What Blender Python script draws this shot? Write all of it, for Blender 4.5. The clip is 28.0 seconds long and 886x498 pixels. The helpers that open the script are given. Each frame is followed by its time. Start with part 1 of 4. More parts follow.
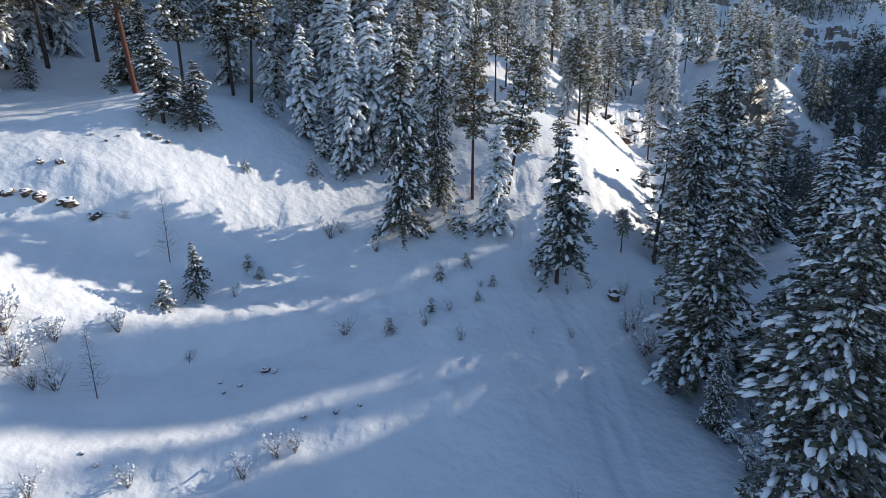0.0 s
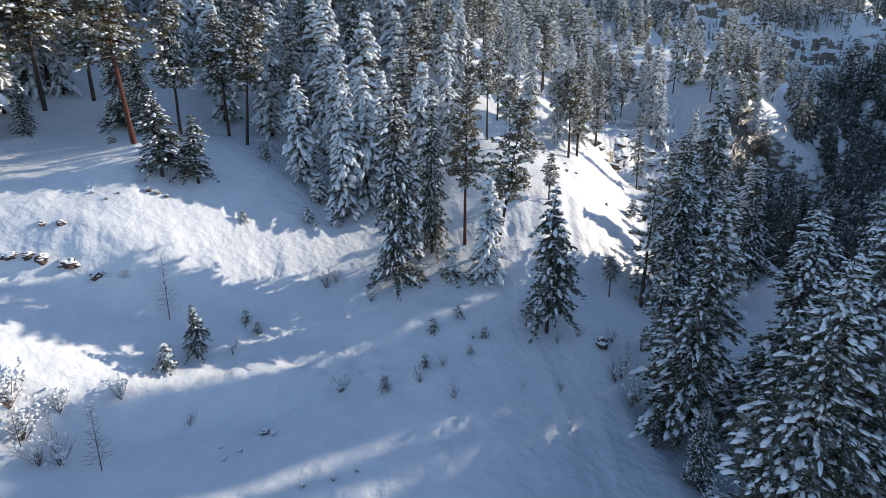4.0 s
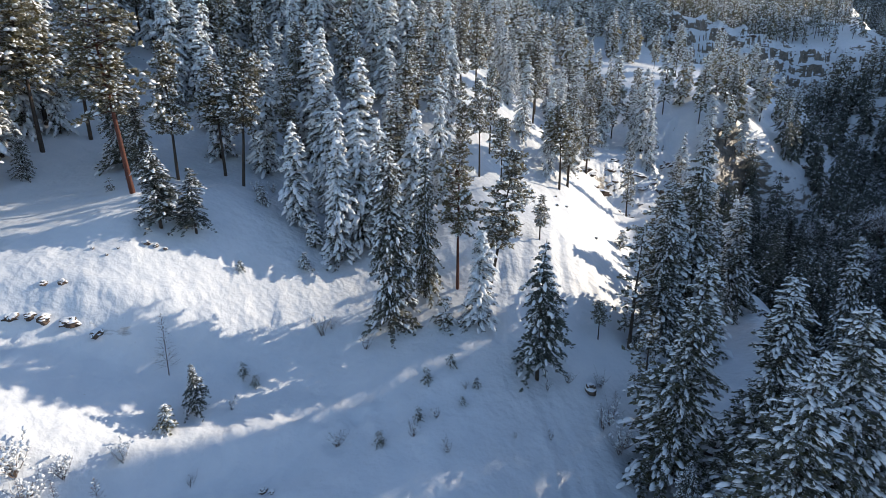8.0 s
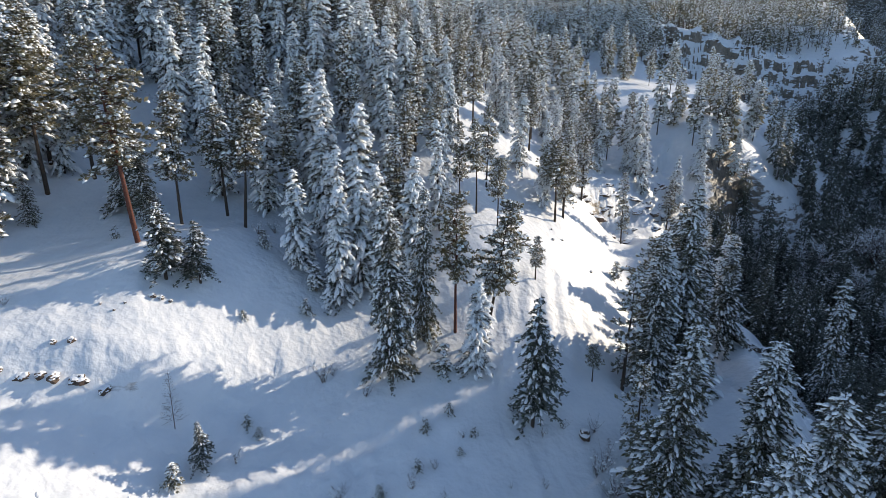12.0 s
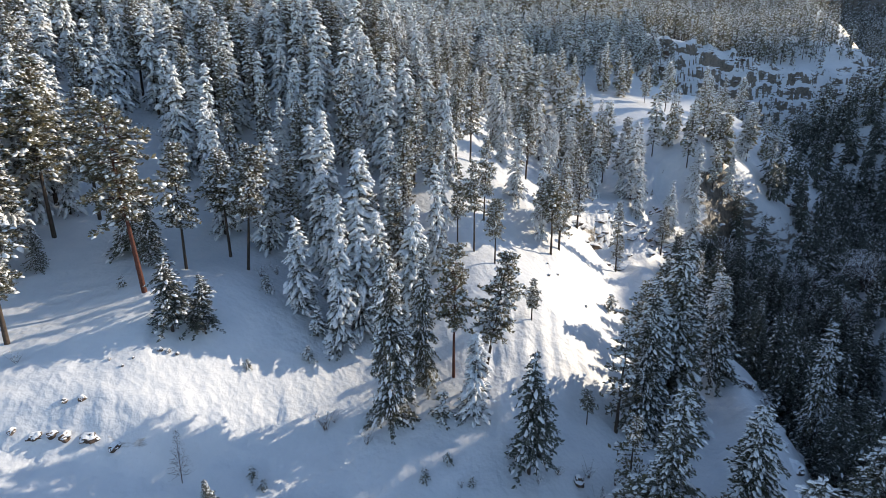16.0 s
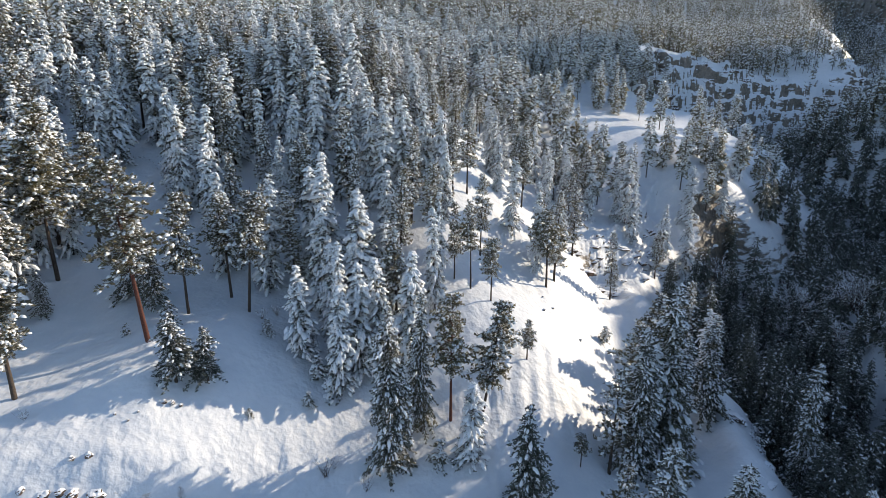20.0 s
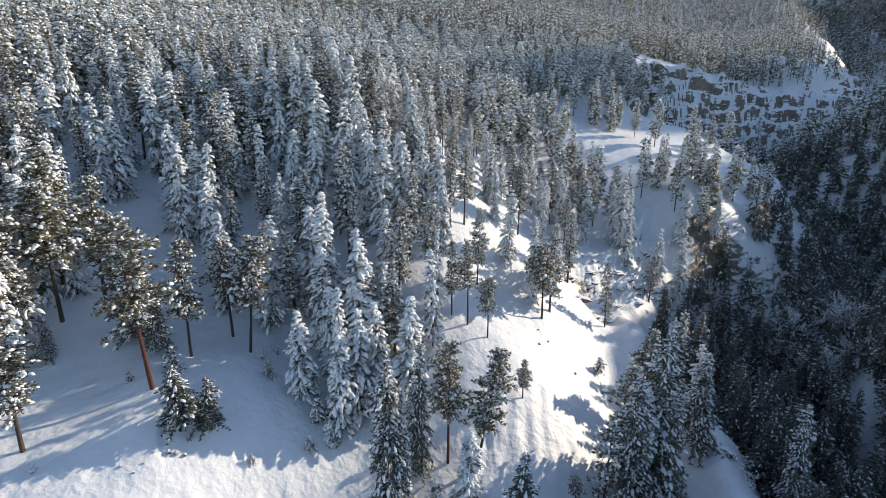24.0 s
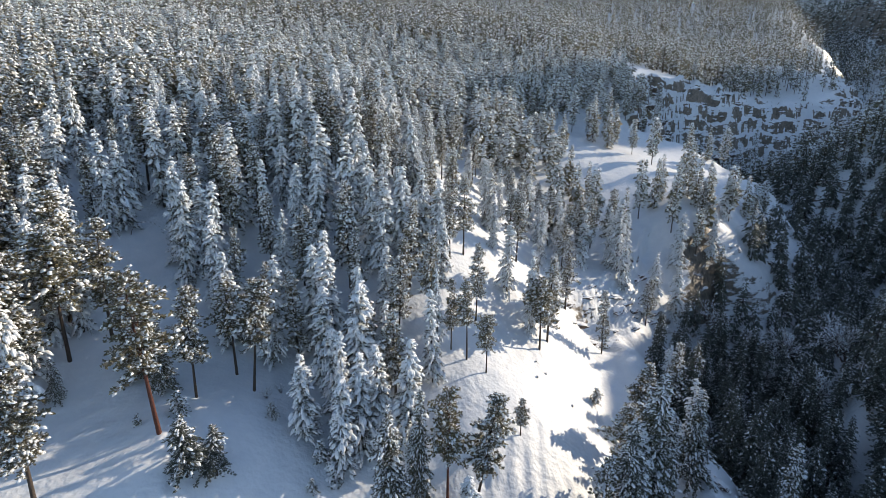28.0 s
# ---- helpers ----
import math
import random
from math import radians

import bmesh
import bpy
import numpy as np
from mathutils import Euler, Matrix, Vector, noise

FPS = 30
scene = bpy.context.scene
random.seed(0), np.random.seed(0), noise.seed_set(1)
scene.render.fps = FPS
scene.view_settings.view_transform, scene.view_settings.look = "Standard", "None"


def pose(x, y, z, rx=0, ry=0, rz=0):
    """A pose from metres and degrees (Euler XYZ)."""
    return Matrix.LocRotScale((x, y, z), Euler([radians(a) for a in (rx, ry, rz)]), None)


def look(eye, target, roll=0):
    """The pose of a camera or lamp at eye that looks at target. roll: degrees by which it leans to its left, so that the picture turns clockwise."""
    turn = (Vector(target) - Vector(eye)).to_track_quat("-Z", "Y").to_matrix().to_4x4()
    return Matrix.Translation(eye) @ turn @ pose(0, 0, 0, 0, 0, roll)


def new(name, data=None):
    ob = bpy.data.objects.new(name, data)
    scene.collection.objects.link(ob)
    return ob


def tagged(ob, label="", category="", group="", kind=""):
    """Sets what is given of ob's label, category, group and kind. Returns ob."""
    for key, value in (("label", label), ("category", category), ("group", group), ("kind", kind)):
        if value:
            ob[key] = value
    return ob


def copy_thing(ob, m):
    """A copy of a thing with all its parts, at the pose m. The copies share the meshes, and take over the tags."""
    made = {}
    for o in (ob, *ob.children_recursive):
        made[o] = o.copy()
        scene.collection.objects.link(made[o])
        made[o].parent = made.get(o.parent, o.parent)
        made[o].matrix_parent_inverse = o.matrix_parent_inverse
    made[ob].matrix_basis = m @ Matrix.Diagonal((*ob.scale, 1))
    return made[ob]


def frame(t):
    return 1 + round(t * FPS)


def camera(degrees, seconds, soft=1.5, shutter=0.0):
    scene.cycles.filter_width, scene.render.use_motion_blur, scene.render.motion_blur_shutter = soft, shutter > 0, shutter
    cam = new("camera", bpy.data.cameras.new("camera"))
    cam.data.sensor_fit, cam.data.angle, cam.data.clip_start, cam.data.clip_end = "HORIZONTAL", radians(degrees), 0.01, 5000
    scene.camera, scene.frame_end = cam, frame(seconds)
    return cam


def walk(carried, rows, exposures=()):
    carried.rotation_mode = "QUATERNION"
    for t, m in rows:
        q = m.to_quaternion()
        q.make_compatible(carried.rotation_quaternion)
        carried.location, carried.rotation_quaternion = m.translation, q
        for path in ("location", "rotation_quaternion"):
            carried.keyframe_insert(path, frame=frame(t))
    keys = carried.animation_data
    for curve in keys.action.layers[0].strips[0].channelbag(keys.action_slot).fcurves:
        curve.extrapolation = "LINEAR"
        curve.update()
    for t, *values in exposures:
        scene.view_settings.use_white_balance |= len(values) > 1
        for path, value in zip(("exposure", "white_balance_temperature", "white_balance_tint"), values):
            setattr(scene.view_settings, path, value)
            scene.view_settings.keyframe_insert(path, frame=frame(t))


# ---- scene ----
cam = camera(82.1, 28.0, 0.55)
METRES, EYE, TILT, LEAN, TURN = 36.0, 18.0, -16.5, 0.0, 0.0
ROWS = [
    (0.0, 0.0, 0.0, 0.0, 0.0, 0.0, -0.0),
    (0.5, 0.0002, -0.0052, 0.0147, -0.06, 0.07, 0.03),
    (1.0, 0.0007, -0.0094, 0.0297, -0.14, 0.11, 0.06),
    (1.5, 0.0008, -0.0139, 0.0452, -0.23, 0.13, 0.07),
    (2.0, -0.0002, -0.0187, 0.0613, -0.36, 0.14, 0.08),
    (2.5, -0.0009, -0.0231, 0.0774, -0.5, 0.15, 0.09),
    (3.0, -0.0019, -0.0275, 0.0932, -0.65, 0.15, 0.12),
    (3.5, -0.0017, -0.0313, 0.1088, -0.74, 0.16, 0.14),
    (5.5, -0.001, -0.0481, 0.174, -1.17, 0.18, 0.16),
    (6.0, -0.0009, -0.0521, 0.189, -1.29, 0.21, 0.19),
    (6.5, 0.0001, -0.056, 0.2038, -1.36, 0.26, 0.22),
    (7.0, 0.0002, -0.0599, 0.2193, -1.44, 0.29, 0.23),
    (7.5, -0.0008, -0.0652, 0.2347, -1.51, 0.33, 0.22),
    (8.0, -0.0008, -0.0708, 0.2502, -1.56, 0.39, 0.22),
    (8.5, -0.0011, -0.0761, 0.2658, -1.63, 0.42, 0.24),
    (9.0, -0.0017, -0.0806, 0.2819, -1.71, 0.42, 0.25),
    (9.5, -0.0017, -0.085, 0.2977, -1.75, 0.44, 0.25),
    (10.0, -0.002, -0.0902, 0.3139, -1.79, 0.47, 0.25),
    (10.5, -0.003, -0.0948, 0.3305, -1.84, 0.49, 0.25),
    (11.0, -0.0032, -0.0998, 0.3472, -1.84, 0.52, 0.25),
    (11.5, -0.0042, -0.1053, 0.364, -1.88, 0.56, 0.25),
    (12.0, -0.0042, -0.1102, 0.3805, -1.89, 0.6, 0.25),
    (12.5, -0.0052, -0.1155, 0.3976, -1.93, 0.61, 0.25),
    (14.5, -0.0088, -0.1397, 0.4702, -2.09, 0.65, 0.16),
    (15.0, -0.0101, -0.1444, 0.4874, -2.15, 0.69, 0.19),
    (15.5, -0.0104, -0.1493, 0.5052, -2.18, 0.72, 0.2),
    (16.0, -0.0104, -0.1545, 0.5226, -2.22, 0.75, 0.21),
    (16.5, -0.011, -0.1596, 0.5402, -2.27, 0.8, 0.22),
    (17.0, -0.0112, -0.1649, 0.5575, -2.3, 0.83, 0.22),
    (17.5, -0.0113, -0.17, 0.575, -2.33, 0.85, 0.23),
    (18.0, -0.0115, -0.1752, 0.5927, -2.39, 0.88, 0.25),
    (18.5, -0.0119, -0.1802, 0.6103, -2.43, 0.92, 0.25),
    (19.0, -0.0123, -0.1855, 0.6282, -2.48, 0.95, 0.24),
    (19.5, -0.0124, -0.1906, 0.6464, -2.52, 0.97, 0.25),
    (20.0, -0.0127, -0.1957, 0.6645, -2.58, 0.99, 0.27),
    (20.5, -0.0131, -0.2013, 0.6824, -2.63, 1.03, 0.28),
    (21.0, -0.0135, -0.207, 0.7003, -2.66, 1.07, 0.27),
    (21.5, -0.014, -0.2117, 0.7188, -2.67, 1.07, 0.26),
    (23.5, -0.0165, -0.2331, 0.7953, -2.83, 1.04, 0.14),
    (24.0, -0.0168, -0.2383, 0.8129, -2.92, 1.09, 0.19),
    (24.5, -0.0173, -0.2436, 0.8309, -3.01, 1.13, 0.2),
    (25.0, -0.0176, -0.249, 0.8491, -3.04, 1.16, 0.2),
    (25.5, -0.0179, -0.2544, 0.8672, -3.03, 1.19, 0.19),
    (26.0, -0.0189, -0.2602, 0.8853, -3.03, 1.21, 0.18),
    (26.5, -0.0191, -0.2662, 0.903, -3.0, 1.25, 0.17),
    (27.0, -0.02, -0.2726, 0.9212, -3.01, 1.28, 0.16),
    (27.5, -0.0208, -0.278, 0.9399, -3.03, 1.28, 0.14),
    (28.0, -0.0216, -0.284, 0.9579, -3.04, 1.3, 0.14),
]
walk(cam, [(t, pose(0, 0, EYE, TILT, LEAN, TURN) @ pose(METRES * x, METRES * y, METRES * z, 90 + pitch, roll, yaw)) for t, x, y, z, yaw, pitch, roll in ROWS], [(0, 0.85, 6300, 10), (15, 0.92, 6700, 10), (28, 0.91, 6750, 10)])

# ---- light ----
SUN_TURN, SUN_RISE = 64.0, 20.0   # degrees: clockwise from the far side, and above the horizon
world = bpy.data.worlds.new("winter_sky")
scene.world = world
world.use_nodes = True
sky = world.node_tree.nodes.new("ShaderNodeTexSky")
sky.sky_type, sky.sun_disc = "NISHITA", False
sky.sun_elevation, sky.sun_rotation = radians(SUN_RISE), radians(SUN_TURN)
sky.altitude, sky.air_density, sky.dust_density, sky.ozone_density = 800, 1.0, 0.4, 1.5
backing = world.node_tree.nodes["Background"]
backing.inputs["Strength"].default_value = 0.108
world.node_tree.links.new(sky.outputs[0], backing.inputs["Color"])
sun = new("sun", bpy.data.lights.new("sun", "SUN"))
sun.data.energy, sun.data.angle, sun.data.color = 2.9, radians(0.5), (1.0, 0.88, 0.71)
toward = Vector((math.sin(radians(SUN_TURN)) * math.cos(radians(SUN_RISE)), math.cos(radians(SUN_TURN)) * math.cos(radians(SUN_RISE)), math.sin(radians(SUN_RISE))))
sun.matrix_world = look(toward * 300, (0, 0, 0))


# ---- materials ----
def shade(name, rough=0.7):
    mat = bpy.data.materials.new(name)
    mat.use_nodes = True
    tree = mat.node_tree
    bsdf = tree.nodes["Principled BSDF"]
    bsdf.inputs["Roughness"].default_value = rough
    return mat, tree, bsdf


def noise_node(tree, scale, detail=4.0, rough=0.55, local=False):
    n = tree.nodes.new("ShaderNodeTexNoise")
    n.inputs["Scale"].default_value, n.inputs["Detail"].default_value, n.inputs["Roughness"].default_value = scale, detail, rough
    place = tree.nodes.new("ShaderNodeTexCoord") if local else tree.nodes.new("ShaderNodeNewGeometry")
    tree.links.new(place.outputs["Object" if local else "Position"], n.inputs["Vector"])
    return n.outputs["Fac"]


def ramp_node(tree, value, *stops):
    r = tree.nodes.new("ShaderNodeValToRGB")
    while len(r.color_ramp.elements) < len(stops):
        r.color_ramp.elements.new(0.5)
    for e, (at, colour) in zip(r.color_ramp.elements, stops):
        e.position, e.color = at, (*colour, 1)
    tree.links.new(value, r.inputs["Fac"])
    return r.outputs["Color"]


def math_node(tree, op, a, b):
    n = tree.nodes.new("ShaderNodeMath")
    n.operation = op
    for slot, v in zip(n.inputs, (a, b)):
        if isinstance(v, (int, float)):
            slot.default_value = v
        else:
            tree.links.new(v, slot)
    return n.outputs[0]


def mix_node(tree, fac, a, b, kind="MIX"):
    n = tree.nodes.new("ShaderNodeMix")
    n.data_type, n.blend_type = "RGBA", kind
    for slot, v in ((n.inputs[0], fac), (n.inputs[6], a), (n.inputs[7], b)):
        if isinstance(v, (int, float)):
            slot.default_value = v
        elif isinstance(v, tuple):
            slot.default_value = (*v, 1)
        else:
            tree.links.new(v, slot)
    return n.outputs[2]


def bump_node(tree, bsdf, height, strength, distance):
    b = tree.nodes.new("ShaderNodeBump")
    b.inputs["Strength"].default_value, b.inputs["Distance"].default_value = strength, distance
    tree.links.new(height, b.inputs["Height"])
    tree.links.new(b.outputs[0], bsdf.inputs["Normal"])


def snow_look():
    mat, tree, bsdf = shade("snow", 0.6)
    tint = ramp_node(tree, noise_node(tree, 1.7), (0.3, (0.80, 0.82, 0.85)), (0.7, (0.88, 0.89, 0.90)))
    tree.links.new(tint, bsdf.inputs["Base Color"])
    bump_node(tree, bsdf, noise_node(tree, 7.0, 5), 0.5, 0.08)
    return mat


def ground_look():
    """Snow over everything, with bare rock where the ground is steep."""
    mat, tree, bsdf = shade("snow_ground", 0.6)
    snow = ramp_node(tree, noise_node(tree, 0.35, 6), (0.3, (0.71, 0.735, 0.77)), (0.7, (0.80, 0.81, 0.83)))
    litter = ramp_node(tree, noise_node(tree, 2.3, 7, 0.7), (0.66, (1, 1, 1)), (0.74, (0.55, 0.47, 0.36)))
    snow = mix_node(tree, 0.5, snow, litter, "MULTIPLY")
    rock = ramp_node(tree, noise_node(tree, 0.8, 8, 0.65), (0.3, (0.05, 0.045, 0.04)), (0.5, (0.15, 0.12, 0.09)), (0.7, (0.26, 0.2, 0.15)))
    geo = tree.nodes.new("ShaderNodeNewGeometry")
    up = tree.nodes.new("ShaderNodeSeparateXYZ")
    tree.links.new(geo.outputs["Normal"], up.inputs[0])
    # rock shows more on the cliffs than on the banks of the field
    place = tree.nodes.new("ShaderNodeSeparateXYZ")
    tree.links.new(geo.outputs["Position"], place.inputs[0])
    craggy = tree.nodes.new("ShaderNodeMapRange")
    craggy.inputs["From Min"].default_value, craggy.inputs["From Max"].default_value = 90, 250
    tree.links.new(place.outputs["Y"], craggy.inputs["Value"])
    beds = tree.nodes.new("ShaderNodeVectorMath")
    beds.operation, beds.inputs[1].default_value = "MULTIPLY", (1, 1, 3.5)
    tree.links.new(geo.outputs["Position"], beds.inputs[0])
    broken = tree.nodes.new("ShaderNodeTexNoise")
    broken.inputs["Scale"].default_value, broken.inputs["Detail"].default_value, broken.inputs["Roughness"].default_value = 0.16, 9, 0.68
    tree.links.new(beds.outputs[0], broken.inputs["Vector"])
    ragged = math_node(tree, "SUBTRACT", broken.outputs["Fac"], 0.5)
    spread_of = math_node(tree, "ADD", math_node(tree, "MULTIPLY", craggy.outputs[0], 0.9), 0.4)
    cover = math_node(tree, "ADD", up.outputs["Z"], math_node(tree, "MULTIPLY", ragged, spread_of))
    cover = math_node(tree, "SUBTRACT", cover, math_node(tree, "MULTIPLY", craggy.outputs[0], 0.25))
    fac = ramp_node(tree, cover, (0.39, (0, 0, 0)), (0.44, (1, 1, 1)))
    tree.links.new(mix_node(tree, fac, rock, snow), bsdf.inputs["Base Color"])
    fine = math_node(tree, "ADD", noise_node(tree, 1.5, 3, 0.45), math_node(tree, "MULTIPLY", noise_node(tree, 0.5, 2), 1.2))
    bump_node(tree, bsdf, fine, 0.45, 0.3)
    return mat


def needle_look(name, dark, light, frost=0.0):
    mat, tree, bsdf = shade(name, 0.65)
    geo = tree.nodes.new("ShaderNodeNewGeometry")
    info = tree.nodes.new("ShaderNodeObjectInfo")
    blend = math_node(tree, "ADD", math_node(tree, "MULTIPLY", geo.outputs["Random Per Island"], 0.65), math_node(tree, "MULTIPLY", info.outputs["Random"], 0.35))
    tone = ramp_node(tree, blend, (0.05, dark), (0.95, light))
    grain = ramp_node(tree, noise_node(tree, 9.0, 4, local=True), (0.3, (0.55, 0.55, 0.55)), (0.7, (1.25, 1.25, 1.25)))
    tone = mix_node(tree, 1.0, tone, grain, "MULTIPLY")
    if frost:
        # rime on a share of the sprays, in flecks
        flecks = ramp_node(tree, noise_node(tree, 5.0, 3, local=True), (0.38, (0, 0, 0)), (0.52, (1, 1, 1)))
        chosen = math_node(tree, "LESS_THAN", geo.outputs["Random Per Island"], frost)
        tone = mix_node(tree, math_node(tree, "MULTIPLY", math_node(tree, "ADD", math_node(tree, "MULTIPLY", chosen, 0.75), 0.2), flecks), tone, (0.66, 0.67, 0.69))
    tree.links.new(tone, bsdf.inputs["Base Color"])
    glow = tree.nodes.new("ShaderNodeBsdfTranslucent")
    tree.links.new(tone, glow.inputs["Color"])
    both = tree.nodes.new("ShaderNodeMixShader")
    both.inputs[0].default_value = 0.42
    tree.links.new(bsdf.outputs[0], both.inputs[1])
    tree.links.new(glow.outputs[0], both.inputs[2])
    tree.links.new(both.outputs[0], tree.nodes["Material Output"].inputs["Surface"])
    return mat


def bark_look(name, dark, light):
    mat, tree, bsdf = shade(name, 0.9)
    c = ramp_node(tree, noise_node(tree, 6.0, 6, 0.7, local=True), (0.3, dark), (0.7, light))
    tree.links.new(c, bsdf.inputs["Base Color"])
    bump_node(tree, bsdf, noise_node(tree, 14.0, 5), 0.8, 0.03)
    return mat


def rock_look():
    mat, tree, bsdf = shade("rock_with_snow", 0.85)
    rock = ramp_node(tree, noise_node(tree, 2.2, 8, 0.65), (0.3, (0.03, 0.024, 0.02)), (0.5, (0.10, 0.068, 0.05)), (0.72, (0.19, 0.13, 0.095)))
    geo = tree.nodes.new("ShaderNodeNewGeometry")
    up = tree.nodes.new("ShaderNodeSeparateXYZ")
    tree.links.new(geo.outputs["Normal"], up.inputs[0])
    cover = math_node(tree, "ADD", up.outputs["Z"], math_node(tree, "MULTIPLY", math_node(tree, "SUBTRACT", noise_node(tree, 2.5, 5), 0.5), 0.5))
    fac = ramp_node(tree, cover, (0.42, (0, 0, 0)), (0.5, (1, 1, 1)))
    tree.links.new(mix_node(tree, fac, rock, (0.86, 0.87, 0.89)), bsdf.inputs["Base Color"])
    bump_node(tree, bsdf, noise_node(tree, 5.0, 7, 0.65), 0.8, 0.08)
    return mat


SNOW, GROUND, ROCK = snow_look(), ground_look(), rock_look()
FIR = needle_look("fir_needles", (0.038, 0.042, 0.022), (0.145, 0.13, 0.048), 0.2)
# darker needles; on the ravine trees they also carry the deep shade there
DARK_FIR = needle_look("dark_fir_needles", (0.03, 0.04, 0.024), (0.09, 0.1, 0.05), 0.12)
PINE = needle_look("pine_needles", (0.052, 0.048, 0.02), (0.22, 0.18, 0.055), 0.12)
RIME_FIR = needle_look("rimed_fir_needles", (0.044, 0.048, 0.024), (0.17, 0.15, 0.058), 0.28)
RIME_PINE = needle_look("rimed_pine_needles", (0.056, 0.052, 0.022), (0.23, 0.185, 0.06), 0.22)
BARK = bark_look("grey_brown_bark", (0.03, 0.022, 0.017), (0.11, 0.08, 0.06))
RED_BARK = bark_look("red_brown_bark", (0.05, 0.018, 0.012), (0.17, 0.06, 0.04))
TWIG = bark_look("bare_twigs", (0.05, 0.035, 0.028), (0.2, 0.14, 0.11))


# ---- meshes ----
def tri_mesh(name, verts, faces, mats, index=None, smooth_shade=False):
    me = bpy.data.meshes.new(name)
    verts, faces = np.asarray(verts, np.float32).reshape(-1, 3), np.asarray(faces, np.int32).reshape(-1, 3)
    me.vertices.add(len(verts)), me.loops.add(faces.size), me.polygons.add(len(faces))
    me.vertices.foreach_set("co", verts.ravel())
    me.loops.foreach_set("vertex_index", faces.ravel())
    me.polygons.foreach_set("loop_start", np.arange(0, faces.size, 3, dtype=np.int32))
    for m in mats:
        me.materials.append(m)
    if index is not None:
        me.polygons.foreach_set("material_index", np.asarray(index, np.int32))
    me.polygons.foreach_set("use_smooth", np.full(len(faces), smooth_shade))
    me.update()
    me.validate()
    return me


def gather(pieces):
    """Joins (verts, faces) pairs."""
    vs, fs, n = [], [], 0
    for v, f in pieces:
        vs.append(v), fs.append(f + n)
        n += len(v)
    return np.concatenate(vs), np.concatenate(fs)


def unit(v):
    return v / np.maximum(np.linalg.norm(v, axis=-1, keepdims=True), 1e-9)


def kites(base, way, side, length, width):
    """Narrow leaf blades: each a kite from its base along way."""
    n = len(base)
    length, width = np.reshape(length, (-1, 1)), np.reshape(width, (-1, 1))
    v = np.stack([base, base + way * length * 0.5 + side * width, base + way * length, base + way * length * 0.5 - side * width], 1).reshape(-1, 3)
    f = np.array([[0, 1, 2], [0, 2, 3]])[None] + 4 * np.arange(n)[:, None, None]
    return v, f.reshape(-1, 3)


def lumps(rng, centre, way, long, wide, tall):
    """Rounded loads of snow that lie along way."""
    n = len(centre)
    flat = unit(way * np.array([1, 1, 0.55]))
    across = unit(np.cross(flat, np.array([0, 0, 1.0])))
    above = np.cross(across, flat)
    a = np.arange(6) * math.pi / 3
    foot = np.stack([np.cos(a), np.sin(a), np.full(6, -0.45)], 1)
    brow = np.stack([0.72 * np.cos(a + 0.5), 0.72 * np.sin(a + 0.5), np.full(6, 0.45)], 1)
    shape = np.concatenate([foot, brow, [[0, 0, 0.85]]])
    local = shape[None] * (1 + rng.uniform(-0.16, 0.16, (n, 13, 1))) * np.stack([long, wide, tall], 1)[:, None, :]
    # the far end sinks, as it does on a bent branch
    local[..., 2] -= 0.22 * local[..., 0] * (local[..., 0] > 0)
    v = centre[:, None] + local[..., :1] * flat[:, None] + local[..., 1:2] * across[:, None] + local[..., 2:] * above[:, None]
    k = np.arange(6)
    f = np.concatenate([np.stack([k, (k + 1) % 6, k + 6], 1), np.stack([(k + 1) % 6, (k + 1) % 6 + 6, k + 6], 1), np.stack([k + 6, (k + 1) % 6 + 6, np.full(6, 12)], 1)])
    return v.reshape(-1, 3), (f[None] + 13 * np.arange(n)[:, None, None]).reshape(-1, 3)


def tube(points, radii, sides=7):
    pts, n = np.asarray(points, float), len(points)
    way = unit(np.gradient(pts, axis=0))
    ref = np.where(np.abs(way[:, 2:]) > 0.9, np.array([[1.0, 0, 0]]), np.array([[0, 0, 1.0]]))
    u = unit(np.cross(way, ref))
    w = np.cross(way, u)
    a = np.arange(sides) * 2 * math.pi / sides
    v = pts[:, None] + np.asarray(radii, float)[:, None, None] * (np.cos(a)[None, :, None] * u[:, None] + np.sin(a)[None, :, None] * w[:, None])
    i, k = np.meshgrid(np.arange(n - 1), np.arange(sides), indexing="ij")
    p, q = i * sides + k, i * sides + (k + 1) % sides
    f = np.concatenate([np.stack([p, q, q + sides], -1).reshape(-1, 3), np.stack([p, q + sides, p + sides], -1).reshape(-1, 3)])
    return v.reshape(-1, 3), f


